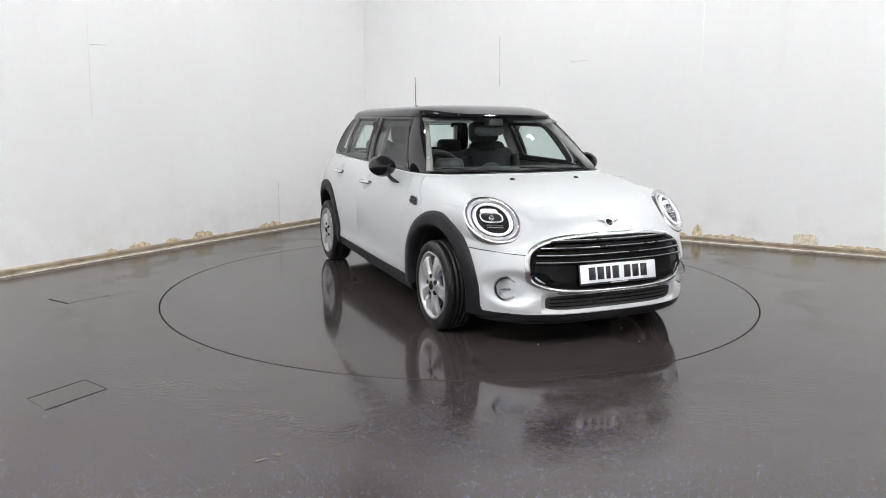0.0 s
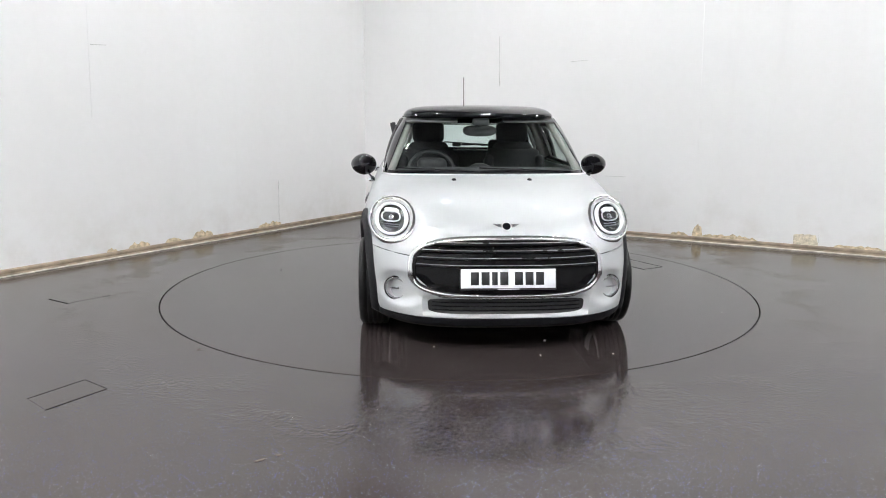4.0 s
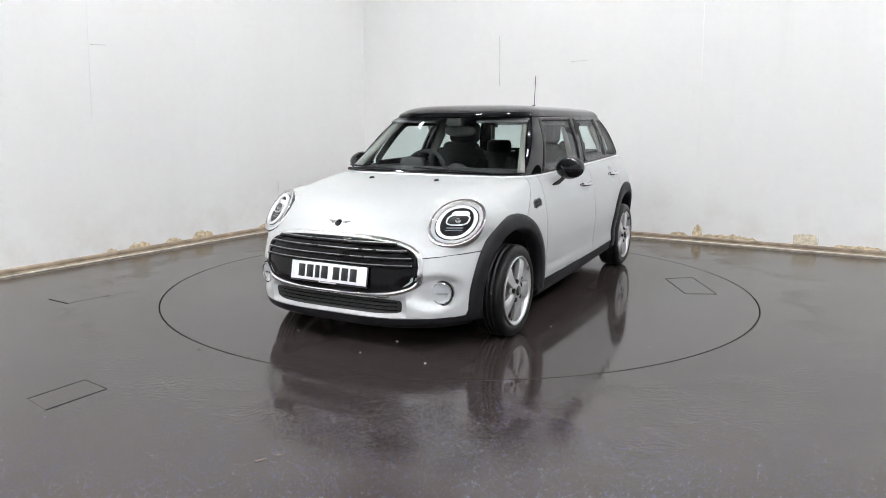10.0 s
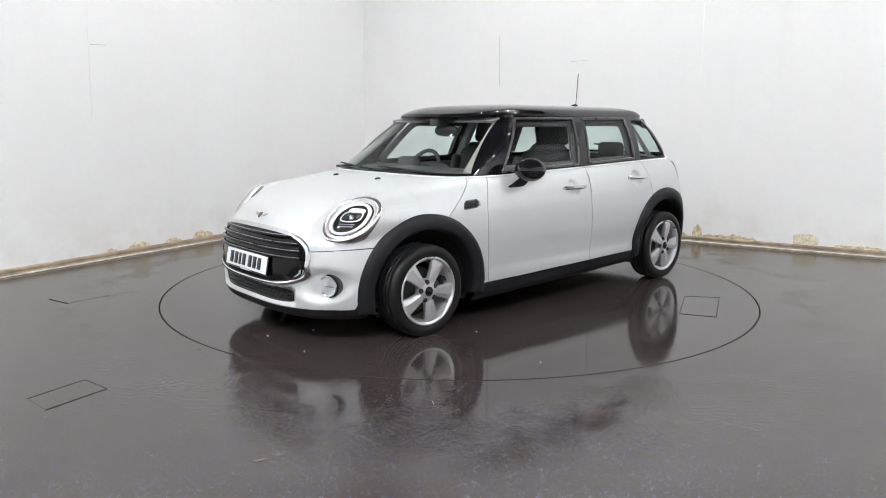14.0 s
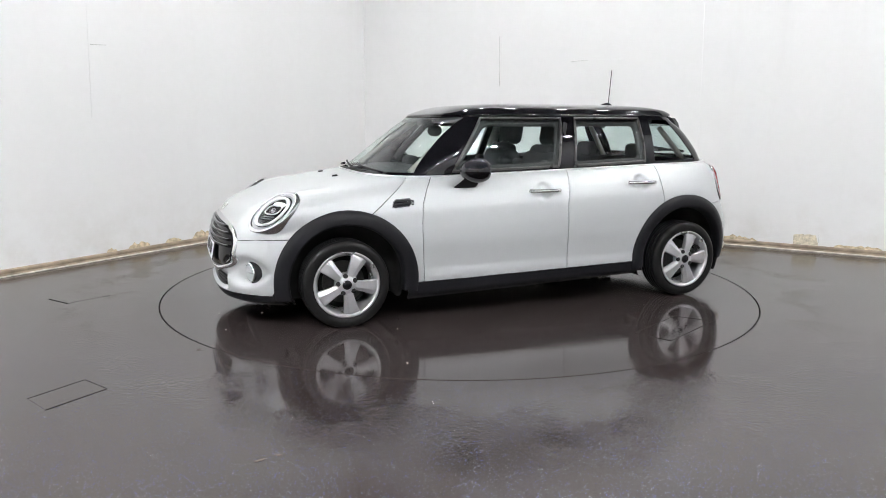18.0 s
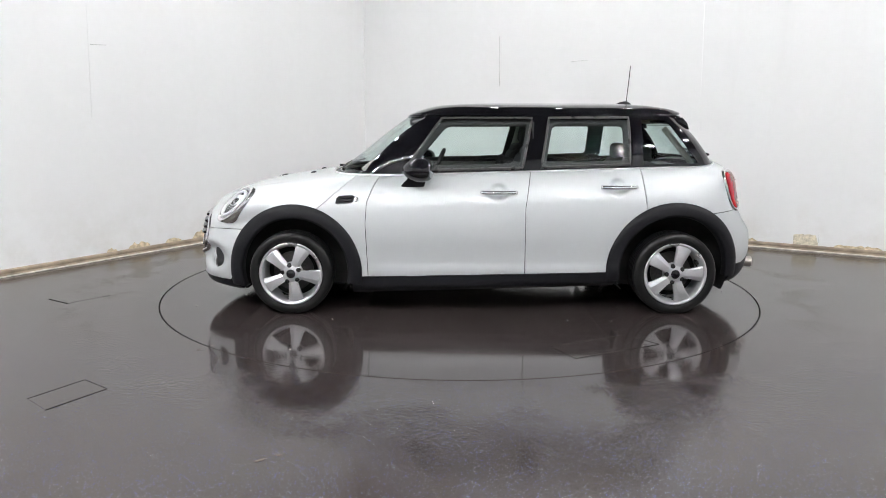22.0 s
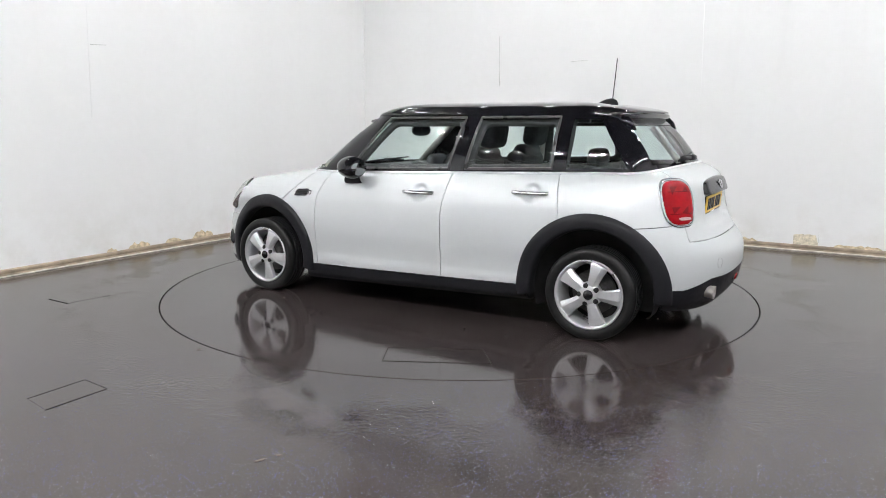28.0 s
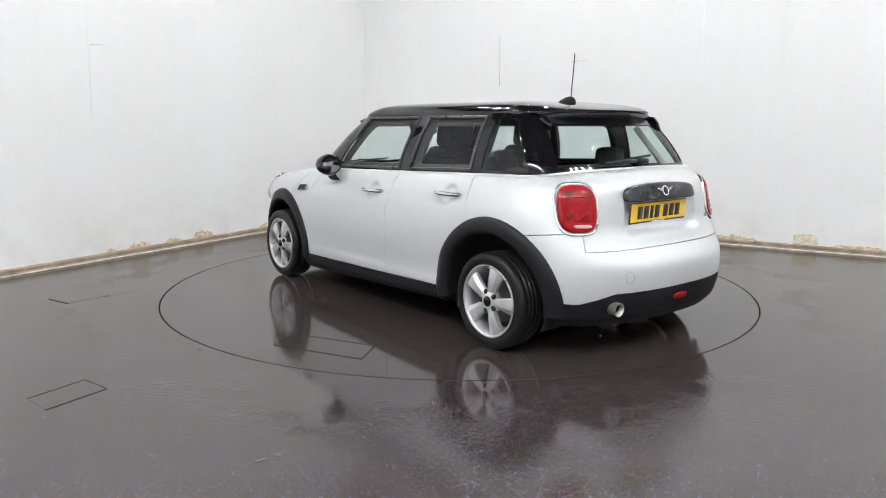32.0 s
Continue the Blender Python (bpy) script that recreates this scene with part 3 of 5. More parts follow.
for line in (WIN_A, WIN_B, WIN_C, WIN_D, WIN_E, WIN_F):
    side_line(cabin, *line, lambda p: p.y > 0.4 and p.x > -1.5 and p.x < 0.75)
side_line(cabin, (0.6, 0.955), (-1.5, 1.018), lambda p: p.y > 0.4)
side_line(cabin, (0.6, 1.300), (-1.5, 1.306), lambda p: p.y > 0.4)
SCREEN = (0.692, 0.94, 0.540, 1.32)


def edge_y(line, z):
    y0, z0, y1, z1 = line
    return y0 + (y1 - y0) * (z - z0) / (z1 - z0)


REAR_PANE = (0.590, 1.03, 0.520, 1.30)
for line, where in ((SCREEN, lambda p: p.x > 0.2), (REAR_PANE, lambda p: p.x < -1.2)):
    y0, z0, y1, z1 = line
    slice_at(cabin, (0, y0, z0), (0, z1 - z0, y0 - y1), where)
for x in (0.0, -0.72):
    slice_at(cabin, (x, 0, 0), (1, 0, 0))
slice_at(cabin, (0, 0, 0.957), (0, 0, 1), lambda p: p.x > 0.4 and p.y < 0.70)
slice_at(cabin, (0, 0, 1.322), (0, 0, 1), lambda p: p.x > 0.2 and p.y < 0.6)
slice_at(cabin, (0, 0, 1.036), (0, 0, 1), lambda p: p.x < -1.3 and p.y < 0.62)
slice_at(cabin, (0, 0, 1.268), (0, 0, 1), lambda p: p.x < -1.1 and p.y < 0.6)


def pane_of(p):
    if p.x > 0.3 and p.y < edge_y(SCREEN, p.z) and 0.957 < p.z < 1.322 and p.x > 0.34:
        return "windscreen"
    if p.x < -1.3 and p.y < edge_y(REAR_PANE, p.z) and 1.036 < p.z < 1.268:
        return "rear_window"
    low = 0.955 + (0.6 - p.x) * 0.03
    if p.y > 0.45 and low < p.z < 1.300 + (0.6 - p.x) * 0.003:
        if left_of(*WIN_A, p) > 0 and left_of(*WIN_B, p) < 0:
            return "front_side_window"
        if left_of(*WIN_C, p) > 0 and left_of(*WIN_D, p) < 0:
            return "rear_side_window"
        if left_of(*WIN_E, p) > 0 and left_of(*WIN_F, p) < 0:
            return "quarter_window"
    return "pillars"


for name, front, back in (("front_pillar", 9, 0.0), ("middle_pillar", 0.0, -0.72), ("rear_pillar", -0.72, -9)):
    for how in ("", "right"):
        part(name, take(cabin, lambda p: pane_of(p) == "pillars" and back < p.x <= front, how, 0.0, 0.006), GLOSS_BLACK, car, "gloss black window pillar")
for name, both, mat in (("windscreen", True, GLASS), ("rear_window", True, SMOKE), ("front_side_window", False, GLASS), ("rear_side_window", False, GLASS), ("quarter_window", False, SMOKE)):
    for how in (("both",) if both else ("", "right")):
        w = part(name, take(cabin, lambda p: pane_of(p) == name, how, 0.0, 0.0, -0.005), mat, car, "tinted glass")
        w.visible_shadow = False

ROOF_ROWS = [
    (0.527, 0.15, 3.5, 0.574, -1.12, -1.432, 3.3, 1.331, 1.330, 1.346),
    (0.500, 0.15, 3.5, 0.566, -1.12, -1.432, 3.3, 1.346, 1.350, 1.357),
    (0.410, 0.10, 3.3, 0.535, -1.10, -1.380, 3.3, 1.378, 1.381, 1.371),
    (0.300, 0.05, 3.0, 0.450, -1.00, -1.280, 3.2, 1.403, 1.404, 1.388),
    (0.100, -0.1, 2.6, 0.270, -0.90, -1.130, 2.8, 1.417, 1.418, 1.403),
    (-0.15, -0.2, 2.2, 0.110, -0.75, -0.950, 2.2, 1.425, 1.425, 1.414),
    (-0.25, -0.3, 2.0, 0.002, -0.70, -0.850, 2.0, 1.427, 1.427, 1.417),
]
roof = skin(shell(ROOF_ROWS, cols=(40, 50, 40), sub=5))
part("roof", take(roof, lambda p: True, "both", 0.0, 0.02), GLOSS_BLACK, car, "gloss black roof")
part("headlining", boxed((1.5, 1.0, 0.02), Matrix.Translation((-0.45, 0, 1.345)), 0.009), plain("pale_headlining", (0.55, 0.54, 0.50), 0.9, 0, 0.1), car, "pale cloth headlining")


def spoke(m):
    """A broad spoke along x with a creased face: one wide facet and a narrow one that falls away beside it."""
    bm = bmesh.new()
    rows = []
    for r, hw, top in ((0.040, 0.029, -0.001), (0.075, 0.031, 0.002), (0.110, 0.036, 0.004), (0.145, 0.043, 0.003), (0.172, 0.050, 0.0), (0.188, 0.054, -0.004), (0.197, 0.055, -0.010)):
        side = 0.010 if r < 0.19 else 0.004
        prof = ((-hw, -0.030), (-hw, top - side - 0.003), (-hw * 0.93, top - side), (-hw * 0.42, top - 0.0015), (-hw * 0.36, top), (hw * 0.86, top - 0.002), (hw * 0.97, top - 0.005), (hw, top - 0.010), (hw, -0.030))
        rows.append([bm.verts.new((r, y, z)) for y, z in prof])
    for a, b in zip(rows, rows[1:]):
        for i in range(len(a)):
            j = (i + 1) % len(a)
            bm.faces.new((a[i], a[j], b[j], b[i]))
    bm.faces.new(rows[0])
    bm.faces.new(rows[-1])
    bmesh.ops.recalc_face_normals(bm, faces=bm.faces)
    for e in bm.edges:
        if e.calc_face_angle(0) > math.radians(24):
            e.smooth = False
    bmesh.ops.transform(bm, matrix=m, verts=bm.verts)
    return bm


def wheel(side):
    """Five broad spokes, seen from the +y side when side is 1."""
    w = part("wheel", lathe([(0.185, -0.17), (0.198, -0.16), (0.190, -0.10), (0.180, -0.03), (0.196, -0.012), (0.208, -0.004), (0.212, 0.002), (0.206, 0.006), (0.196, 0.0), (0.186, -0.02), (0.176, -0.06), (0.176, -0.165)], 64), ALLOY, car, "silver five-spoke alloy wheel")
    part("tyre", lathe([(0.200, -0.155), (0.2237, -0.172), (0.2565, -0.176), (0.2725, -0.170), (0.2780, -0.158), (0.2798, -0.135), (0.2741, -0.134), (0.2741, -0.128), (0.2798, -0.127), (0.2804, -0.106), (0.2741, -0.105), (0.2741, -0.099), (0.2804, -0.098), (0.2804, -0.078), (0.2741, -0.077), (0.2741, -0.071), (0.2804, -0.070), (0.2798, -0.049), (0.2741, -0.048), (0.2741, -0.042), (0.2798, -0.041), (0.2780, -0.018), (0.2725, -0.006), (0.2565, 0.004), (0.2326, 0.004), (0.2140, -0.004), (0.200, -0.012)], 72), RUBBER, w)
    part("brake_disc", lathe([(0.0, -0.085), (0.07, -0.085), (0.07, -0.10), (0.135, -0.10), (0.135, -0.12), (0.0, -0.12)], 40), STEEL, w)
    part("back_plate", lathe([(0.0, -0.135), (0.174, -0.135), (0.174, -0.14), (0, -0.14)], 40), DARK, w)
    for k in range(5):
        a = math.radians(90 + 72 * k + 9)
        m = Matrix.Rotation(a, 4, "Y") @ Matrix.Rotation(math.radians(-90), 4, "X")
        part("spoke", spoke(m), ALLOY, w)
    part("hub", lathe([(0.0, 0.004), (0.045, 0.004), (0.066, -0.004), (0.074, -0.014), (0.076, -0.04), (0.0, -0.04)], 40), ALLOY, w)
    cap = part("hub_cap", lathe([(0.0, 0.010), (0.025, 0.010), (0.030, 0.006), (0.030, 0.0), (0.0, 0.0)], 32), GLOSS_BLACK, w, "black hub cap")
    for k in range(5):
        a = -math.radians(90 + 36 + 72 * k + 9)
        part("wheel_bolt", lathe([(0.0, 0.003), (0.012, 0.003), (0.0155, 0.0), (0.016, -0.012), (0.0, -0.012)], 14), DARK, w).matrix_basis = Matrix.Translation((0.056 * math.cos(a), 0.002, 0.056 * math.sin(a)))
    return w


first_wheel = wheel(1)
for x, s in ((FRONT_AXLE, 1), (REAR_AXLE, 1), (FRONT_AXLE, -1), (REAR_AXLE, -1)):
    m = Matrix.Translation((x, s * HUB_Y, HUB_Z)) @ Matrix.Rotation(0 if s > 0 else math.pi, 4, "Z") @ Matrix.Rotation(0 if x > 0 else math.radians(9), 4, "Y")
    if first_wheel:
        first_wheel.matrix_basis = m
        made, first_wheel = first_wheel, None
    else:
        copy_thing(made, m)


# ---- what sits on the body ----
def super_oval(hw, hh, n=2.4, count=64, top=1.0):
    out = []
    for i in range(count):
        a = 2 * math.pi * i / count
        c, s = math.cos(a), math.sin(a)
        out.append((hw * math.copysign(abs(c) ** (2 / n), c), hh * math.copysign(abs(s) ** (2 / n), s) * (top if s > 0 else 1.0)))
    return out


class Drape:
    """Lays outlines on the body: seen along ray from a frame with centre c and axes a and b."""

    def __init__(self, c, ray, a=None, b=(0, 0, 1), tree=None):
        self.c, self.ray, self.b = Vector(c), Vector(ray).normalized(), Vector(b)
        self.a = Vector(a) if a else self.b.cross(-self.ray).normalized()
        self.tree = tree or BODY_TREE

    def at(self, p, q, off=0.0):
        start = self.c + self.a * p + self.b * q - self.ray * 1.2
        hit, normal, _, _ = self.tree.ray_cast(start, self.ray)
        if hit is None:
            hit, normal, _, _ = self.tree.find_nearest(self.c + self.a * p + self.b * q)
        if normal.dot(self.ray) > 0:
            normal = -normal
        return hit + normal * off

    def patch(self, outline, rings):
        """Concentric rings of an outline: each (share of its size, height over the body)."""
        bm = bmesh.new()
        fine = [rings[0]]
        for (k0, o0), (k1, o1) in zip(rings, rings[1:]):
            n = max(1, math.ceil((k0 - k1) / 0.17))
            fine += [(k0 + (k1 - k0) * i / n, o0 + (o1 - o0) * i / n) for i in range(1, n + 1)]
        rings = fine
        mx, my = sum(p for p, q in outline) / len(outline), sum(q for p, q in outline) / len(outline)
        rows = [[bm.verts.new(self.at(mx + (p - mx) * k, my + (q - my) * k, off)) for p, q in outline] for k, off in rings if k > 1e-3]
        n = len(outline)
        for a, b in zip(rows, rows[1:]):
            for i in range(n):
                bm.faces.new((a[i], a[(i + 1) % n], b[(i + 1) % n], b[i]))
        if rings[-1][0] <= 1e-3:
            mid = bm.verts.new(self.at(mx, my, rings[-1][1]))
            for i in range(n):
                bm.faces.new((rows[-1][i], rows[-1][(i + 1) % n], mid))
        bm.normal_update()
        f = max(bm.faces, key=lambda f: f.calc_area())
        if f.normal.dot(self.ray) > 0:
            bmesh.ops.reverse_faces(bm, faces=bm.faces)
        return bm

    def ring(self, outline, radius, off=0.0, flat=1.0):
        return tube([self.at(p, q, off) for p, q in outline], radius, True, 8, None, flat)

    def band(self, outline, profile):
        """A moulding along a closed outline: each (distance inwards, height over the body)."""
        n = len(outline)
        area = sum(outline[i - 1][0] * outline[i][1] - outline[i][0] * outline[i - 1][1] for i in range(n))
        turn = 1 if area > 0 else -1
        bm = bmesh.new()
        rows = []
        for i in range(n):
            (ax, ay), (bx, by) = outline[i - 1], outline[(i + 1) % n]
            d = math.hypot(bx - ax, by - ay) or 1.0
            nx, ny = -(by - ay) / d * turn, (bx - ax) / d * turn
            rows.append([bm.verts.new(self.at(outline[i][0] + nx * k, outline[i][1] + ny * k, off)) for k, off in profile])
        for i in range(n):
            a, b = rows[i - 1], rows[i]
            for j in range(len(profile) - 1):
                bm.faces.new((a[j], b[j], b[j + 1], a[j + 1]))
        bm.normal_update()
        if sum(f.normal.dot(self.ray) for f in bm.faces) > 0:
            bmesh.ops.reverse_faces(bm, faces=bm.faces)
        return bm

    def line(self, pts, radius, off=0.0, steps=12, flat=1.0):
        out = []
        for (a, b), (c, d) in zip(pts, pts[1:]):
            out += [self.at(a + (c - a) * k / steps, b + (d - b) * k / steps, off) for k in range(steps)]
        out.append(self.at(*pts[-1], off))
        return tube(out, radius, False, 8, None, flat)


def mirrored(bm, s):
    if s < 0:
        bmesh.ops.transform(bm, matrix=Matrix.Scale(-1, 4, (0, 1, 0)), verts=bm.verts)
        bmesh.ops.reverse_faces(bm, faces=bm.faces)
    return bm


class Pad(Drape):
    """Lays outlines on a leaning plane x = c.x - slope_y * p - slope_z * q instead of the body."""

    def __init__(self, c, slope_y, slope_z):
        self.c, self.ray = Vector(c), Vector((-1, 0, 0))
        self.sy, self.sz = slope_y, slope_z
        self.normal = Vector((1, slope_y, slope_z)).normalized()

    def at(self, p, q, off=0.0):
        return self.c + Vector((-self.sy * p - self.sz * q, p, q)) + self.normal * off


class Tail(Drape):
    """Lays outlines on the gently bowed tailgate instead of its pressed hollows."""

    def __init__(self, z):
        self.c, self.ray = Vector((-1.830 + 0.37 * (z - 0.888), 0, z)), Vector((1, 0, 0))

    def at(self, p, q, off=0.0):
        return self.c + Vector((0.17 * p * p + 0.37 * q - off, p, q))


FRONT = (-1, 0, 0)
BACK = (1, 0, 0)
FROM_LEFT = (0, -1, 0)
WHITE_LED = plain("white_led_ring", (0.86, 0.87, 0.88), 0.25, 0, 0.02)
RED_LENS = plain("red_lamp_lens", (0.27, 0.003, 0.007), 0.12, 0, 0.1, 25, Specular_IOR_Level=0.35)
DARK_RED = plain("dark_red_lens", (0.15, 0.002, 0.005), 0.15, 0, 0.1, 25, Specular_IOR_Level=0.4)
PIPE = plain("dulled_chrome", (0.50, 0.47, 0.43), 0.32, 0.9, 0.12, 60)
BRAKE_DARK = plain("unlit_brake_lens", (0.05, 0.004, 0.005), 0.25, 0, 0.1, 30)
SMOKED = plain("smoked_clear_lens", (0.45, 0.30, 0.28), 0.15, 0, 0.2, 40)
DARK_GLOSS = plain("dark_lamp_housing", (0.03, 0.03, 0.032), 0.2, 0.3, 0.2, 30)
COLLAR = plain("silver_lamp_collar", (0.50, 0.50, 0.51), 0.35, 0.5, 0.05, 60)
REFLECTOR = plain("bright_reflector", (0.75, 0.76, 0.77), 0.14, 0.95, 0.1, 60)
PLATE_WHITE = plain("white_plate", (0.80, 0.81, 0.84), 0.35, 0, 0.03)
PLATE_YELLOW = plain("yellow_plate", (0.78, 0.50, 0.045), 0.35, 0, 0.04)
INK = plain("black_ink", (0.012, 0.012, 0.014), 0.5, 0, 0.1)
MESH_BLACK = plain("black_mesh", (0.010, 0.010, 0.010), 0.6, 0, 0.3, 90)
MIRROR = plain("tinted_mirror_glass", (0.30, 0.31, 0.32), 0.01, 1.0, 0.0)


def wheel_arch(x0, z0, r, s):
    """Black cladding round a wheel opening, with a rolled inner lip, and the liner behind it."""
    bm = bmesh.new()
    lo, hi, n = (-24, 191, 76) if x0 > 0 else (-9, 187, 72)
    prof = [(0.0, 0.001), (-0.006, 0.012), (-0.035, 0.017), (-0.075, 0.019), (-0.090, 0.012), (-0.096, -0.012), (-0.098, -0.060)]
    rows = []
    for i in range(n + 1):
        a = math.radians(lo + (hi - lo) * i / n)
        row = []
        for dr, off in prof:
            x, z = x0 + (r + dr) * math.cos(a), max(0.18, z0 + (r + dr) * math.sin(a))
            hit, normal, _, _ = BODY_TREE.ray_cast((x, 2.0, z), (0, -1, 0))
            y = hit.y if hit else 0.74
            row.append(bm.verts.new((x, y + off, z)))
        rows.append(row)
    for a, b in zip(rows, rows[1:]):
        for j in range(len(prof) - 1):
            bm.faces.new((a[j], b[j], b[j + 1], a[j + 1]))
    bm.normal_update()
    if sum(f.normal.y for f in bm.faces) < 0:
        bmesh.ops.reverse_faces(bm, faces=bm.faces)
    part("wheel_arch_trim", mirrored(bm, s), PLASTIC, car, "matt black wheel arch trim")
    ln = bmesh.new()
    rows = []
    for i in range(41):
        a = math.radians(-28 + 236 * i / 40)
        rr = r - 0.085
        rows.append([ln.verts.new((x0 + rr * math.cos(a), y, max(0.165, z0 + rr * math.sin(a)))) for y in (0.77, 0.615)])
    for a, b in zip(rows, rows[1:]):
        ln.faces.new((a[0], b[0], b[1], a[1]))
    ln.faces.new([row[1] for row in rows])
    part("wheel_arch_liner", mirrored(ln, s), DARK, car, "dark wheel well liner")


for s in (1, -1):
    wheel_arch(*ARCH_F, s)
    wheel_arch(*ARCH_R, s)

# the nose
nose = Drape((2.0, 0, 0.468), FRONT, (0, 1, 0))
GR_W, GR_UP, GR_LOW = 0.530, 0.184, 0.128


def grille_half(q):
    """Half the grille's width at the height q over its widest line."""
    h, n = (GR_UP, 3.3) if q > 0 else (GR_LOW, 3.0)
    return GR_W * max(0.0, 1 - abs(q / h) ** n) ** (1 / n)


GR = []
for k in range(112):
    a = 2 * math.pi * k / 112
    c, d = math.cos(a), math.sin(a)
    h, n = (GR_UP, 3.3) if d > 0 else (GR_LOW, 3.0)
    GR.append((GR_W * math.copysign(abs(c) ** (2 / n), c), h * math.copysign(abs(d) ** (2 / n), d)))
part("grille_panel", nose.patch(GR, [(1.0, 0.004), (0.9, 0.004), (0.7, 0.004), (0.4, 0.004), (0.0, 0.004)]), GRILLE_BLACK, car, "gloss black radiator grille")
part("grille_surround", nose.band(GR, [(-0.015, 0.0), (-0.014, 0.008), (-0.008, 0.013), (0.004, 0.014), (0.011, 0.010), (0.014, 0.0)]), CHROME, car, "chrome grille surround")
part("grille_rim", nose.ring([(p * 0.955, q * 0.90) for p, q in GR], 0.006, 0.005), GRILLE_BLACK, car, "dark inner rim")
for z in (0.618, 0.581, 0.543, 0.505):
    q = z - 0.468
    half = grille_half(q) * 0.955 - 0.012
    slat = part("grille_slat", nose.line([(-half, q), (half, q)], 0.0145, 0.013, 28, 0.55), GRILLE_BLACK, car, "gloss black grille slat")
    part("slat_edge", nose.line([(-half * 0.99, q + 0.006), (half * 0.99, q + 0.006)], 0.0022, 0.024, 28), SATIN, slat, "thin satin edge")
intake = Drape((2.0, 0, 0.280), FRONT, (0, 1, 0))
IN = [(p * (1 + 0.25 * q), q) for p, q in super_oval(0.436, 0.044, 6, 72)]
part("lower_intake", intake.patch(IN, [(1.0, 0.003), (0.5, 0.003), (0.0, 0.003)]), MESH_BLACK, car, "black lower air intake")
for q in (-0.022, 0.0, 0.022):
    part("intake_slat", intake.line([(-0.41, q), (0.41, q)], 0.0035, 0.005, 24), GRILLE_BLACK, car, "black intake slat")


def number_plate(name, x, z, tilt, face, facing):
    """A flat plate; its signs are plain bars."""
    holder = part(name, boxed((0.008, 0.528, 0.116), None, 0.003), INK, car, "number plate in a black holder")
    holder.matrix_basis = Matrix.Translation((x, 0, z)) @ Matrix.Rotation(tilt, 4, "Y") @ Matrix.Rotation(0 if facing > 0 else math.pi, 4, "Z")
    part("plate", boxed((0.006, 0.518, 0.104), Matrix.Translation((0.005, 0, 0.004)), 0.002), face, holder, "")
    y = -0.205
    for k in range(7):
        wide = 0.030 if k == 2 else 0.044
        part("sign_bar", boxed((0.003, wide, 0.071), Matrix.Translation((0.0085, y + wide / 2, 0.004))), INK, holder)
        y += wide + (0.036 if k == 3 else 0.014)
    part("maker_bar", boxed((0.002, 0.12, 0.005), Matrix.Translation((0.005, 0, -0.0535))), PLATE_WHITE, holder)
    for sy in (-0.235, 0.235):
        part("screw_cap", boxed((0.004, 0.014, 0.014), Matrix.Translation((0.0085, sy, 0.030)), 0.0015), PLATE_WHITE if face is PLATE_WHITE else PLATE_YELLOW, holder)
    return holder


number_plate("front_number_plate", 2.043, 0.440, math.radians(-11), PLATE_WHITE, 1)
number_plate("rear_number_plate", -1.806, 0.783, math.radians(-4), PLATE_YELLOW, -1)


def badge(name, drape, lift=0.0, wings=CHROME):
    """A plain winged disc."""
    disc = part(name, drape.patch(super_oval(0.025, 0.025, 2, 32), [(1.0, lift + 0.002), (0.95, lift + 0.007), (0.6, lift + 0.008), (0.0, lift + 0.009)]), GLOSS_BLACK, car, "round black badge with chrome wings")
    part("badge_ring", drape.ring(super_oval(0.025, 0.025, 2, 32), 0.003, lift + 0.006), BRIGHT, disc)
    for s in (1, -1):
        for q, a, b in ((0.010, 0.026, 0.074), (0.003, 0.027, 0.062), (-0.004, 0.027, 0.050)):
            part("wing_bar", drape.line([(s * a, q), (s * b, q + 0.006)], 0.0036, lift + 0.004, 4, 0.7), wings, disc)
    return disc


badge("bonnet_badge", Drape((1.935, 0, 0.713), (-0.75, 0, -0.66), (0, 1, 0), (-0.66, 0, 0.75)))


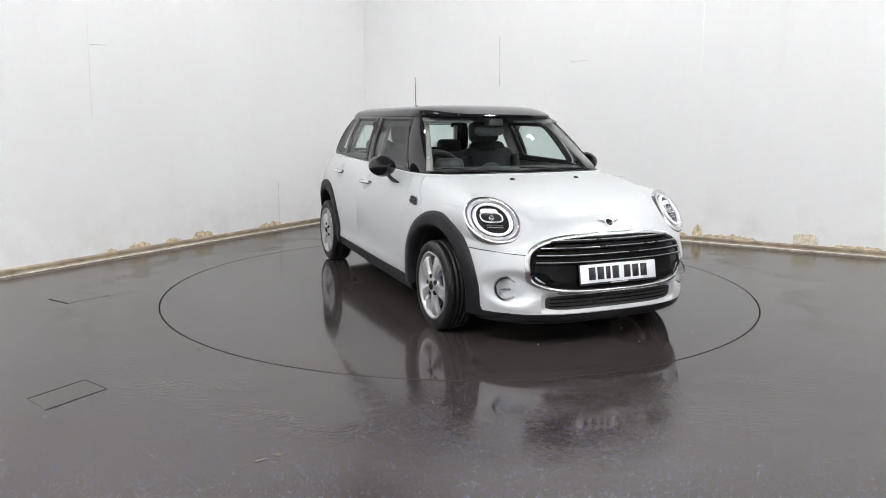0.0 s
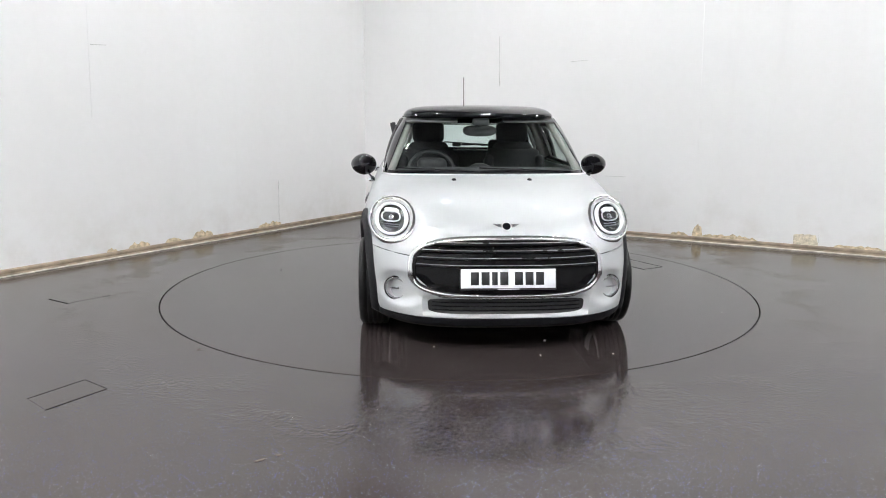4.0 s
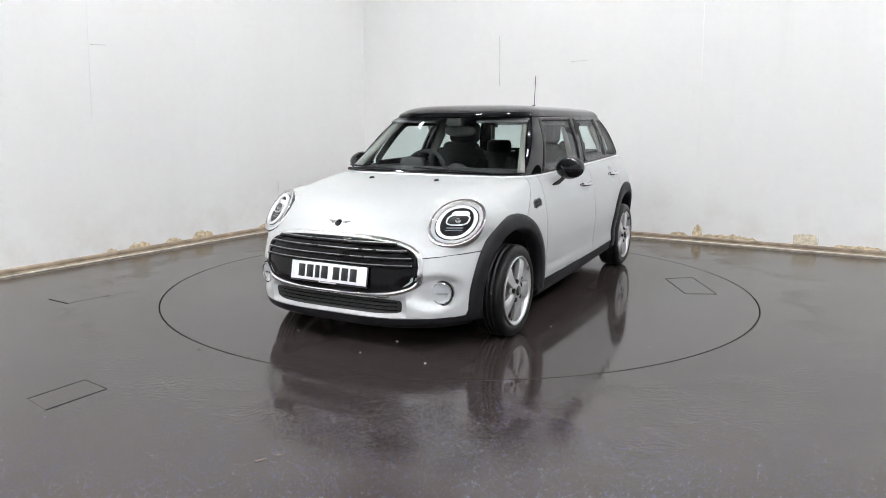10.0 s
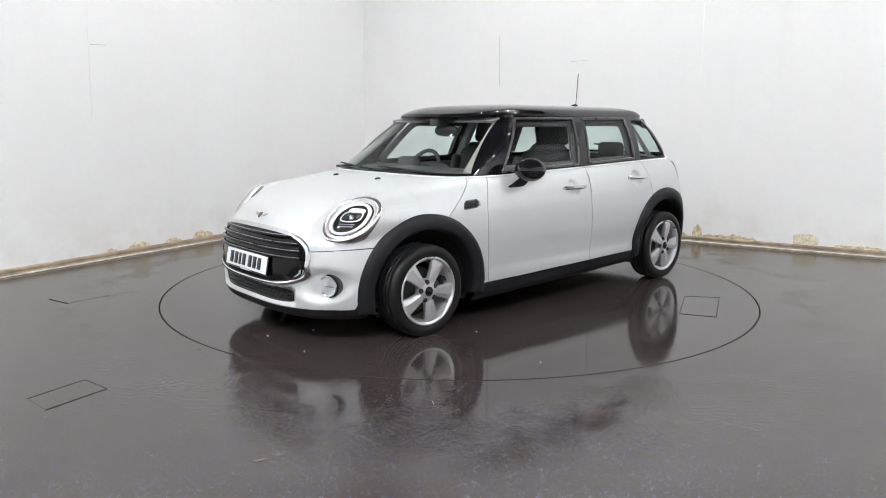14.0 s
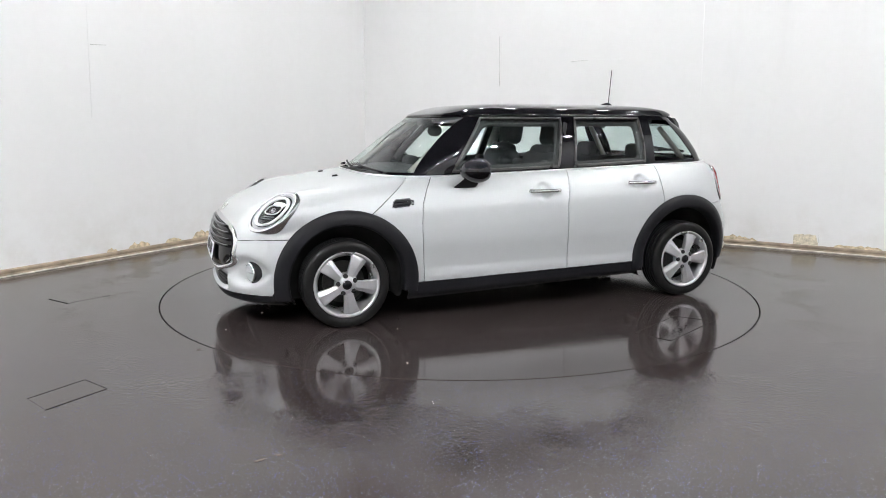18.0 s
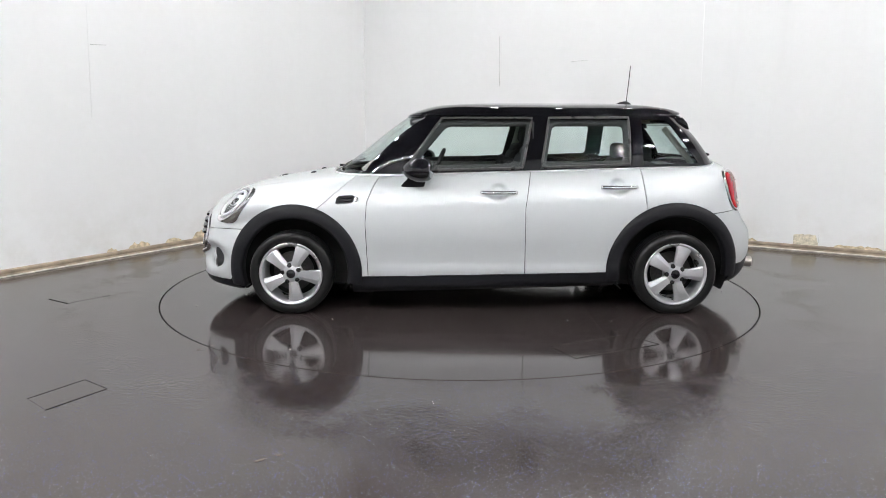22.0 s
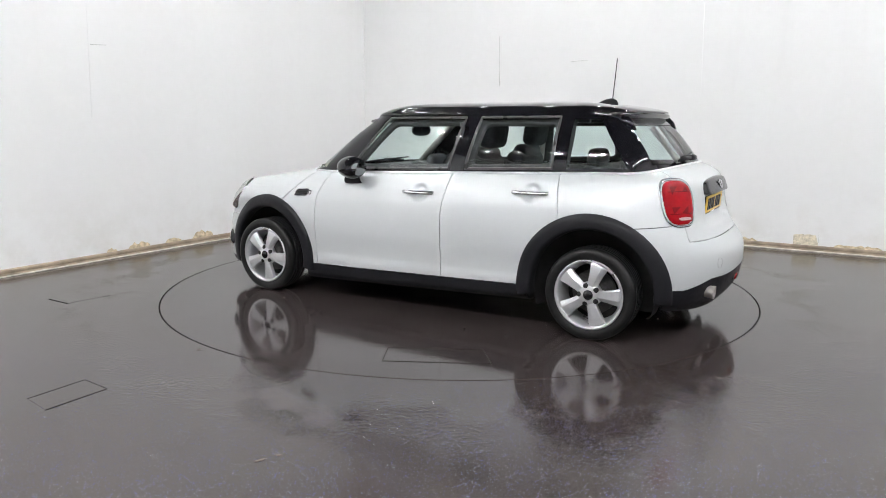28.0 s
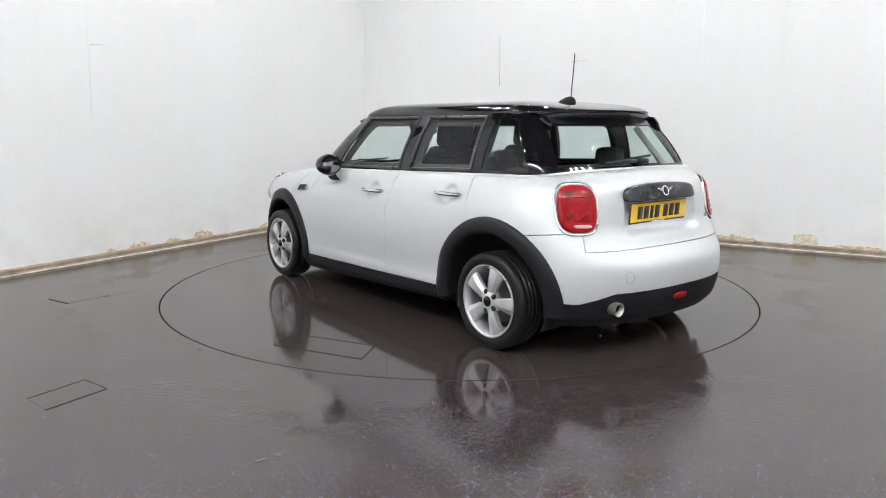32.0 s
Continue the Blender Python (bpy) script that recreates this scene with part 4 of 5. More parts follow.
def headlight(s):
    """A round lamp in a broad silver collar: a closed white light band round a dark bowl, a pale upper reflector and a rimmed projector."""
    d = Pad((1.694, 0.633, 0.728), 0.62, 0.98)
    ov = super_oval(0.124, 0.110, 2.15, 56)
    # the oval leans back towards the wing
    ov = [(p * math.cos(0.12) - q * math.sin(0.12) * 0.5, q) for p, q in ov]
    h = part("headlight", mirrored(d.patch(ov, [(1.0, 0.002), (0.97, 0.004), (0.5, 0.001), (0.0, 0.0)]), s), DARK_GLOSS, car, "round headlight with chrome ring and white light band")
    part("chrome_ring", mirrored(d.band(ov, [(-0.015, -0.050), (-0.013, 0.002), (-0.010, 0.009), (-0.004, 0.013), (0.003, 0.013), (0.007, 0.009), (0.009, 0.0)]), s), CHROME, h)
    part("collar", mirrored(d.band([(p * 0.93, q * 0.93) for p, q in ov], [(-0.002, 0.004), (0.004, 0.010), (0.011, 0.008), (0.014, 0.0)]), s), COLLAR, h, "silver inner collar")
    low = d
    part("light_band", mirrored(d.ring([(p * 0.70, q * 0.72 - 0.003) for p, q in ov], 0.0125, 0.013, 0.7), s), WHITE_LED, h, "white ring-shaped running light")
    part("upper_reflector", mirrored(low.patch([(p + 0.002, q + 0.040) for p, q in super_oval(0.044, 0.013, 3.2, 32)], [(1.0, 0.004), (0.9, 0.016), (0.5, 0.018), (0.0, 0.018)]), s), WHITE_LED, h, "pale upper reflector")
    pill = [(p + 0.002, q + 0.006) for p, q in super_oval(0.053, 0.026, 2.8, 36)]
    part("projector_bowl", mirrored(low.patch(pill, [(1.0, 0.010), (0.9, 0.014), (0.5, 0.008), (0.0, 0.008)]), s), DARK_GLOSS, h, "dark projector bowl")
    part("projector_ring", mirrored(low.ring(pill, 0.0042, 0.017), s), BRIGHT, h, "bright rim")
    eye = bmesh.new()
    bmesh.ops.create_uvsphere(eye, u_segments=20, v_segments=12, radius=0.019, matrix=Matrix.Translation(low.at(0.002, 0.004, 0.006)))
    part("projector_lens", mirrored(eye, s), REFLECTOR, h, "bright projector lens")
    for q in (-0.030, -0.042):
        part("lower_fin", mirrored(low.line([(-0.040, q), (0.040, q)], 0.0028, 0.008, 6), s), SATIN, h)
    g = part("lens", mirrored(d.patch(ov, [(0.93, 0.008), (0.85, 0.022), (0.6, 0.036), (0.3, 0.042), (0.0, 0.044)]), s), LENS, h, "clear lens")
    g.visible_shadow = False
    return h


def fog_lamp(s):
    seat = BODY_TREE.ray_cast((3, 0.612, 0.354), (-1, 0, 0))[0].x - 0.002

    def turned(profile, n=40):
        """Turned about the lamp's axis, which points forwards."""
        bm = lathe(profile, n)
        m = Matrix.Translation((seat, 0.612, 0.354)) @ Matrix.Scale(1.10, 4) @ Matrix.Rotation(math.radians(20), 4, "Z") @ Matrix.Rotation(math.radians(-90), 4, "Z")
        bmesh.ops.transform(bm, matrix=m, verts=bm.verts)
        return mirrored(bm, s)

    f = part("fog_lamp", turned([(0.064, 0.010), (0.064, -0.06), (0.0, -0.06)]), DARK_GLOSS, car, "round clear fog lamp")
    part("bezel", turned([(0.049, 0.006), (0.050, 0.015), (0.055, 0.017), (0.057, 0.012), (0.058, -0.01)]), CHROME, f)
    part("gap_ring", turned([(0.057, 0.006), (0.059, 0.008), (0.061, 0.006), (0.062, -0.02)]), GRILLE_BLACK, f, "black ring round the lamp")
    part("reflector", turned([(0.050, 0.008), (0.044, -0.012), (0.030, -0.026), (0.016, -0.032), (0.013, -0.010), (0.0, -0.008)]), COLLAR, f)
    part("bulb_shield", mirrored(boxed((0.006, 0.080, 0.010), Matrix.Translation((seat + 0.008, 0.612, 0.352)) @ Matrix.Rotation(math.radians(20), 4, "Z"), 0.002), s), SATIN, f)
    g = part("lens", turned([(0.050, 0.012), (0.040, 0.020), (0.022, 0.026), (0.0, 0.028)]), LENS, f, "clear lens")
    g.visible_shadow = False


def tail_light(s):
    ray = Vector((0.80, -0.60, 0))
    d = Drape((-1.735, 0.622, 0.827), ray)
    ov = super_oval(0.104, 0.122, 3.2, 56)
    ov = [(p - q * 0.10, q) for p, q in ov]
    t = part("tail_light", mirrored(d.patch(ov, [(1.0, 0.006), (0.96, 0.016), (0.5, 0.018), (0.0, 0.018)]), s), RED_LENS, car, "red rear light cluster with silver surround")
    part("surround", mirrored(d.band([(p * 1.10, q * 1.085) for p, q in ov], [(-0.008, 0.0), (-0.006, 0.008), (-0.001, 0.013), (0.006, 0.013), (0.009, 0.006)]), s), CHROME, t, "chrome surround")
    for tri in ([(-0.060, 0.090), (-0.010, 0.090), (-0.052, 0.046)], [(0.052, 0.090), (0.068, 0.060), (0.020, 0.058)], [(-0.062, -0.022), (0.002, -0.020), (-0.052, -0.062)], [(0.006, -0.058), (0.058, -0.058), (0.060, -0.014)]):
        part("lamp_segment", mirrored(d.patch(tri, [(1.0, 0.0185), (0.85, 0.0198), (0.0, 0.0198)]), s), DARK_RED, t, "dark red triangular segment")
    part("reversing_segment", mirrored(d.patch([(p * 0.46 + 0.026, q * 0.075 - 0.092) for p, q in ov], [(1.0, 0.0185), (0.9, 0.022), (0.0, 0.022)]), s), SMOKED, t, "pale reversing lamp")
    for q in (0.062, -0.062):
        part("lens_rib", mirrored(d.line([(-0.080, q), (0.080, q)], 0.0022, 0.020, 10), s), DARK_RED, t)


def door_mirror(s):
    m = part("door_mirror", bmesh.new(), GLOSS_BLACK, car, "gloss black door mirror")
    cap = bmesh.new()
    bmesh.ops.create_uvsphere(cap, u_segments=40, v_segments=24, radius=1.0)
    for v in cap.verts:
        x, y, z = v.co
        # blunt towards the back, round in front
        if x < 0:
            x = max(x * 0.75, -0.55)
        v.co = (x * 0.125, y * 0.094, z * 0.079 * (1 - 0.10 * max(0, y)))
    bmesh.ops.transform(cap, matrix=Matrix.Translation((0.415, 0.868, 0.975)) @ Matrix.Rotation(math.radians(-14), 4, "Z"), verts=cap.verts)
    part("cap", mirrored(cap, s), GLOSS_BLACK, m)
    gl = lathe([(0.0, 0.003), (0.92, 0.003), (1.0, -0.002)], 36)
    bmesh.ops.transform(gl, matrix=Matrix.Translation((0.415, 0.868, 0.975)) @ Matrix.Rotation(math.radians(-14), 4, "Z") @ Matrix.Translation((-0.0695, 0, 0)) @ Matrix.Rotation(math.radians(90), 4, "Z") @ Matrix.Diagonal((0.062, 1.0, 0.052, 1)), verts=gl.verts)
    part("mirror_glass", mirrored(gl, s), MIRROR, m, "mirror glass")
    foot = bmesh.new()
    rows = []
    for k in range(9):
        f = k / 8
        c = Vector((0.475 - 0.05 * f, 0.782 + 0.075 * f ** 0.8, 0.862 + 0.085 * f))
        r1, r2 = 0.078 - 0.028 * f, 0.034 - 0.006 * f
        rows.append([foot.verts.new(c + Vector((r1 * math.cos(a), 0.55 * r2 * math.sin(a), 0.8 * r2 * math.sin(a)))) for a in (2 * math.pi * j / 20 for j in range(20))])
    for a, b in zip(rows, rows[1:]):
        for j in range(20):
            foot.faces.new((a[j], a[(j + 1) % 20], b[(j + 1) % 20], b[j]))
    foot.faces.new(rows[0][::-1])
    foot.faces.new(rows[-1])
    bmesh.ops.recalc_face_normals(foot, faces=foot.faces)
    part("foot", mirrored(foot, s), PLASTIC, m, "black plastic mirror foot")


def door_handle(x, z, s):
    d = Drape((x, 0.84, z), FROM_LEFT, (1, 0, 0))
    pts = [d.at(p, 0, 0.0) for p in (-0.118, 0.0, 0.118)]
    y = max(p.y for p in pts)
    path = []
    for k in range(17):
        f = -1 + k / 8
        path.append(Vector((x + 0.118 * f, y + 0.034 - 0.026 * abs(f) ** 3, z + 0.002)))
    bar = tube(path, 0.012, False, 12, None, 1.15)
    h = part("door_handle", mirrored(bar, s), CHROME, car, "chrome door handle")
    for e in (-0.10, 0.10):
        part("mount", mirrored(boxed((0.03, 0.03, 0.018), Matrix.Translation((x + e, y + 0.008, z)), 0.004), s), GLOSS_BLACK, h)


def side_vent(s):
    d = Drape((0.918, 0.84, 0.776), FROM_LEFT, (1, 0, 0))
    ov = [(0.068, -0.026), (0.058, 0.008), (0.040, 0.020), (-0.050, 0.024), (-0.062, 0.016), (-0.058, -0.004), (-0.045, -0.022), (0.050, -0.030)]
    v = part("side_vent", mirrored(d.patch(ov, [(1.0, 0.002), (0.94, 0.010), (0.0, 0.010)]), s), PLASTIC, car, "dark indicator vent with chrome rim")
    part("rim", mirrored(d.ring(ov, 0.0035, 0.008), s), CHROME, v)
    for q in (-0.012, 0.006):
        part("vent_bar", mirrored(d.line([(-0.045, q), (0.050, q - 0.006)], 0.003, 0.012, 5), s), GLOSS_BLACK, v)
    part("side_repeater", mirrored(d.patch([(p * 0.16 - 0.070, q * 0.7 + 0.002) for p, q in super_oval(0.08, 0.024, 2.4, 20)], [(1.0, 0.002), (0.7, 0.006), (0.0, 0.006)]), s), REFLECTOR, v)


def window_frame(name, corners, s):
    """A satin frame round a side window, drawn as corners in the side view."""
    d = Drape((0, 0.6, 0), FROM_LEFT, (1, 0, 0), tree=CABIN_TREE)
    out = []
    k = len(corners)
    for i in range(k):
        (ax, az), (bx, bz) = corners[i], corners[(i + 1) % k]
        for j in range(10):
            out.append((ax + (bx - ax) * j / 10, az + (bz - az) * j / 10))
    part("window_frame", mirrored(d.ring(out, 0.0085, 0.002), s), FRAME_TRIM, car, "dark satin window frame")


FRAME_TRIM = plain("dark_frame_trim", (0.085, 0.082, 0.080), 0.30, 0.4, 0.1, 60)
for s in (1, -1):
    headlight(s)
    fog_lamp(s)
    tail_light(s)
    door_mirror(s)
    for x, z in HANDLES:
        door_handle(x, z, s)
    side_vent(s)
    window_frame("front", [(0.535, 0.960), (0.280, 1.310), (-0.333, 1.312), (-0.262, 0.982)], s)
    window_frame("rear", [(-0.387, 0.985), (-0.448, 1.313), (-0.990, 1.316), (-0.985, 1.006)], s)

# bright strip round the car at the window line, and the roof gutter
line = [Vector(p) for p in body_grid[-1]]
loop = line + [Vector((p.x, -p.y, p.z)) for p in reversed(line[1:-1])]
part("waist_strip", tube([p + Vector((0, 0, 0.003)) for p in loop], 0.0062, True, 8), STRIP, car, "thin chrome strip along the waistline")

# tail
tail = Tail(0.888)
flat = Drape((-1.84, 0, 0.902), BACK, (0, 1, 0))
PNL = [(p, q + 0.016 * (1 - (p / 0.34) ** 2)) for p, q in super_oval(0.328, 0.046, 4.5, 64)]
part("tailgate_trim", tail.patch(PNL, [(1.0, -0.02), (0.99, 0.010), (0.95, 0.017), (0.6, 0.018), (0.0, 0.018)]), DARK_GLOSS, car, "dark gloss trim with the boot handle")
badge("tailgate_badge", Tail(0.905), 0.018, CHROME)
for k in range(3):
    part("model_mark", flat.line([(-0.46 - 0.030 * k, -0.185), (-0.475 - 0.030 * k, -0.160), (-0.485 - 0.03 * k, -0.185)], 0.0035, 0.003, 3), CHROME, car, "small chrome model mark")
part("rear_fog_lamp", Drape((-1.96, 0, 0.325), BACK, (0, 1, 0)).patch(super_oval(0.062, 0.018, 4, 40), [(1.0, 0.003), (0.95, 0.012), (0.0, 0.013)]), RED_LENS, car, "small red rear fog lamp")
for s in (1, -1):
    part("bumper_reflector", mirrored(Drape((-1.96, 0.10, 0.325), BACK, (0, 1, 0)).patch(super_oval(0.030, 0.014, 4, 24), [(1.0, 0.003), (0.9, 0.006), (0.0, 0.006)]), s), PLASTIC, car, "black bumper insert")
part("tow_eye_cover", Drape((-1.96, 0.42, 0.47), BACK, (0, 1, 0)).ring(super_oval(0.026, 0.030, 2.2, 32), 0.0012, 0.0004), SATIN, car, "thin round tow eye cover")
pipe = lathe([(0.030, -0.16), (0.033, -0.16), (0.037, 0.0), (0.0385, 0.008), (0.0345, 0.008), (0.031, -0.02), (0.028, -0.15)], 32)
bmesh.ops.transform(pipe, matrix=Matrix.Translation((-1.930, 0.492, 0.304)) @ Matrix.Rotation(math.radians(90), 4, "Z") @ Matrix.Rotation(math.radians(-4), 4, "X"), verts=pipe.verts)
part("exhaust_pipe", pipe, PIPE, car, "chrome exhaust tip")
core = lathe([(0.0, -0.06), (0.031, -0.06), (0.031, -0.07), (0, -0.07)], 24)
bmesh.ops.transform(core, matrix=Matrix.Translation((-1.930, 0.492, 0.304)) @ Matrix.Rotation(math.radians(90), 4, "Z"), verts=core.verts)
part("exhaust_core", core, DARK, car, "sooty pipe inside")

# spoiler under the roof's rear edge
sp = bmesh.new()
rows = []
for k in range(25):
    f = -1 + k / 12
    y = 0.500 * f
    back = -1.434 + 0.080 * abs(f) ** 4
    rows.append([sp.verts.new(c) for c in ((-1.20, y, 1.333), (back, y, 1.331 + 0.014 * (1 - f * f)), (back - 0.012, y, 1.322 + 0.014 * (1 - f * f)), (back + 0.008, y, 1.296 + 0.012 * (1 - f * f)), (-1.37, y * 0.97, 1.268), (-1.22, y * 0.95, 1.285))])
for a, b in zip(rows, rows[1:]):
    for j in range(6):
        sp.faces.new((a[j], a[(j + 1) % 6], b[(j + 1) % 6], b[j]))
sp.faces.new(rows[0])
sp.faces.new(rows[-1][::-1])
bmesh.ops.recalc_face_normals(sp, faces=sp.faces)
part("roof_spoiler", sp, GLOSS_BLACK, car, "gloss black roof spoiler")
for s in (1, -1):
    fin = prism([(-1.30, 1.322), (-1.385, 1.320), (-1.418, 1.285), (-1.436, 1.238), (-1.405, 1.240), (-1.36, 1.262), (-1.30, 1.275)], 0.026, Matrix.Translation((0, 0.520, 0)) @ Matrix.Rotation(math.radians(90), 4, "X"), 0.006)
    part("spoiler_fin", mirrored(fin, s), GLOSS_BLACK, car, "gloss black fin beside the rear window")
part("high_brake_light", boxed((0.006, 0.24, 0.009), Matrix.Translation((-1.418, 0, 1.309)), 0.002), BRAKE_DARK, car, "dark red high brake light")

# antenna
fin = bmesh.new()
bmesh.ops.create_uvsphere(fin, u_segments=24, v_segments=12, radius=1.0)
for v in fin.verts:
    v.co = (v.co.x * 0.075, v.co.y * 0.024, max(-0.1, v.co.z) * 0.040 * (1.0 - 0.45 * v.co.x))
bmesh.ops.transform(fin, matrix=Matrix.Translation((-1.088, 0, 1.402)), verts=fin.verts)
ant = part("antenna", fin, PLASTIC, car, "black roof antenna")
part("mast", tube([Vector((-1.121, 0, 1.43)), Vector((-1.133, 0, 1.57)), Vector((-1.143, 0, 1.706))], 0.0032, False, 8), PLASTIC, ant)

# wipers, washer jets and the black cowl under the windscreen
for y0, y1, lift in ((0.52, -0.06, 0.02), (-0.10, -0.62, 0.02)):
    w = part("wiper_blade", tube([Vector((1.045 - 0.16 * abs(y) ** 2 - 0.035 - 0.022 * k / 10, y, 0.958 + 0.022 * k / 10)) for k, y in ((k, y0 + (y1 - y0) * k / 10) for k in range(11))], 0.008, False, 6, None, 0.7), PLASTIC, car, "black wiper blade")
    part("wiper_arm", tube([Vector((1.035 - 0.16 * y1 * y1, y1 * 0.98, 0.955)), Vector((1.03 - 0.16 * ((y0 + y1) / 2) ** 2, (y0 + y1) / 2, 0.972))], 0.010, False, 6), PLASTIC, w)
cowl = bmesh.new()
rows = []
for a in line[:60]:
    rows.append((cowl.verts.new(a + Vector((-0.004, 0, 0.004))), cowl.verts.new(Vector((a.x - 0.07, a.y * 0.97, a.z + 0.024)))))
for a, b in zip(rows, rows[1:]):
    cowl.faces.new((a[0], a[1], b[1], b[0]))
cb = bpy.data.meshes.new("tmp")
cowl.to_mesh(cb)
cb.transform(Matrix.Scale(-1, 4, (0, 1, 0)))
cowl.from_mesh(cb)
bpy.data.meshes.remove(cb)
bmesh.ops.recalc_face_normals(cowl, faces=cowl.faces)
part("scuttle_panel", cowl, PLASTIC, car, "black panel under the windscreen")
hood = Drape((1.2, 0, 0.9), (0, 0, -1), (0, 1, 0), (1, 0, 0))
for s in (1, -1):
    part("washer_jet", mirrored(hood.patch([(p + 0.245, q + 0.02) for p, q in super_oval(0.016, 0.022, 2.2, 20)], [(1.0, 0.001), (0.7, 0.010), (0.0, 0.012)]), s), PLASTIC, car, "black washer jet")
rw = part("rear_wiper", tube([Vector((-1.655, 0.02, 1.062)), Vector((-1.662, 0.15, 1.066)), Vector((-1.660, 0.30, 1.058))], 0.010, False, 8), PLASTIC, car, "black rear wiper")
part("wiper_motor_cap", boxed((0.05, 0.09, 0.035), Matrix.Translation((-1.655, -0.03, 1.062)), 0.014), PLASTIC, rw)
part("wiper_blade", tube([Vector((-1.640, 0.27, 1.052)), Vector((-1.632, 0.05, 1.078)), Vector((-1.618, -0.16, 1.090))], 0.007, False, 6), PLASTIC, rw)

# ---- inside the car ----
# shade is put into the rear headrests' colour: a darker copy of the seat cloth
SHADED_CLOTH = plain("shaded_headrest_cloth", (0.016, 0.016, 0.017), 0.9, 0, 0.3, 150)
CLOTH = plain("black_seat_cloth", (0.032, 0.032, 0.034), 0.9, 0, 0.3, 150)
DASH = plain("dark_dashboard", (0.050, 0.050, 0.052), 0.6, 0, 0.2, 120)
SEAL = plain("dark_window_lining", (0.035, 0.035, 0.036), 0.6, 0, 0.1, 60)
# grey raised so the door lining stands in for reflections in the side panes
LINING = plain("lifted_grey_lining", (0.14, 0.14, 0.142), 0.6, 0, 0.1, 60)
PALE = plain("pale_inner_trim", (0.32, 0.318, 0.29), 0.85, 0, 0.08)


def cushion(size, m, bevel):
    return boxed(size, m, bevel, 4)


def front_seat(y):
    st = part("front_seat", cushion((0.50, 0.50, 0.18), Matrix.Translation((-0.02, y, 0.52)), 0.07), CLOTH, car, "black cloth front seat")
    lean = Matrix.Translation((-0.28, y, 0.80)) @ Matrix.Rotation(math.radians(-14), 4, "Y")
    part("backrest", cushion((0.15, 0.46, 0.56), lean, 0.065), CLOTH, st)
    for e in (-0.215, 0.215):
        part("side_bolster", cushion((0.20, 0.075, 0.46), lean @ Matrix.Translation((0.035, e, -0.03)), 0.036), CLOTH, st)
    part("shoulder", cushion((0.12, 0.34, 0.12), lean @ Matrix.Translation((0, 0, 0.27)), 0.055), CLOTH, st)
    part("headrest", cushion((0.12, 0.27, 0.18), Matrix.Translation((-0.415, y, 1.200)) @ Matrix.Rotation(math.radians(-10), 4, "Y"), 0.05), CLOTH, st)
    for e in (-0.06, 0.06):
        part("headrest_post", tube([Vector((-0.36, y + e, 1.08)), Vector((-0.38, y + e, 1.20))], 0.006, False, 8), CHROME, st)


def inner_trim(corners):
    """The lining round a side window, seen through the glass: a flat band with rounded corners, a hand inside the pane."""
    d = Drape((0, 0.6, 0), FROM_LEFT, (1, 0, 0), tree=CABIN_TREE)
    out, k = [], len(corners)
    for i in range(k):
        a, b, c = (Vector(corners[(i + o) % k]) for o in (-1, 0, 1))
        p, q = b + (a - b).normalized() * 0.05, b + (c - b).normalized() * 0.05
        for j in range(7):
            f = j / 6
            out.append(tuple((1 - f) ** 2 * p + 2 * f * (1 - f) * b + f * f * q))
        e = Vector(corners[(i + 1) % k])
        r = e + (b - e).normalized() * 0.05
        for j in range(1, 6):
            out.append(tuple(q.lerp(r, j / 6)))
    return d.band(out, [(-0.026, -0.022), (0.002, -0.028), (0.012, -0.036), (0.015, -0.050)])


for y in (0.36, -0.36):
    front_seat(y)
bench = part("rear_bench", cushion((0.48, 1.18, 0.18), Matrix.Translation((-0.86, 0, 0.54)), 0.06), CLOTH, car, "black cloth rear bench")
part("backrest", cushion((0.14, 1.16, 0.48), Matrix.Translation((-1.12, 0, 0.78)) @ Matrix.Rotation(math.radians(-16), 4, "Y"), 0.05), CLOTH, bench)
for y in (0.36, -0.36):
    part("headrest", cushion((0.09, 0.24, 0.14), Matrix.Translation((-1.16, y, 1.055)), 0.042), SHADED_CLOTH, bench)
dash = part("dashboard", cushion((0.40, 1.32, 0.24), Matrix.Translation((0.62, 0, 0.84)), 0.09), DASH, car, "dark dashboard")
part("instrument_pod", cushion((0.10, 0.22, 0.12), Matrix.Translation((0.47, -0.36, 0.965)), 0.045), DASH, dash)
part("centre_display", lathe([(0.0, 0.02), (0.11, 0.02), (0.125, 0.0), (0.12, -0.03), (0.0, -0.03)], 32), DASH, dash).matrix_basis = Matrix.Translation((0.44, 0, 0.86)) @ Matrix.Rotation(math.radians(90), 4, "Z")
wheel_path = [Vector((0, 0.178 * math.cos(2 * math.pi * k / 40), 0.178 * math.sin(2 * math.pi * k / 40))) for k in range(40)]
sw = part("steering_wheel", tube(wheel_path, 0.016, True, 10), DASH, car, "black steering wheel")
sw.matrix_basis = Matrix.Translation((0.33, -0.36, 0.90)) @ Matrix.Rotation(math.radians(-24), 4, "Y")
part("hub", cushion((0.06, 0.15, 0.12), None, 0.03), DASH, sw)
for a in (0, math.pi, -math.pi / 2):
    part("arm", tube([Vector((0, 0.05 * math.cos(a), 0.05 * math.sin(a))), Vector((0, 0.17 * math.cos(a), 0.17 * math.sin(a)))], 0.013, False, 8), DASH, sw)


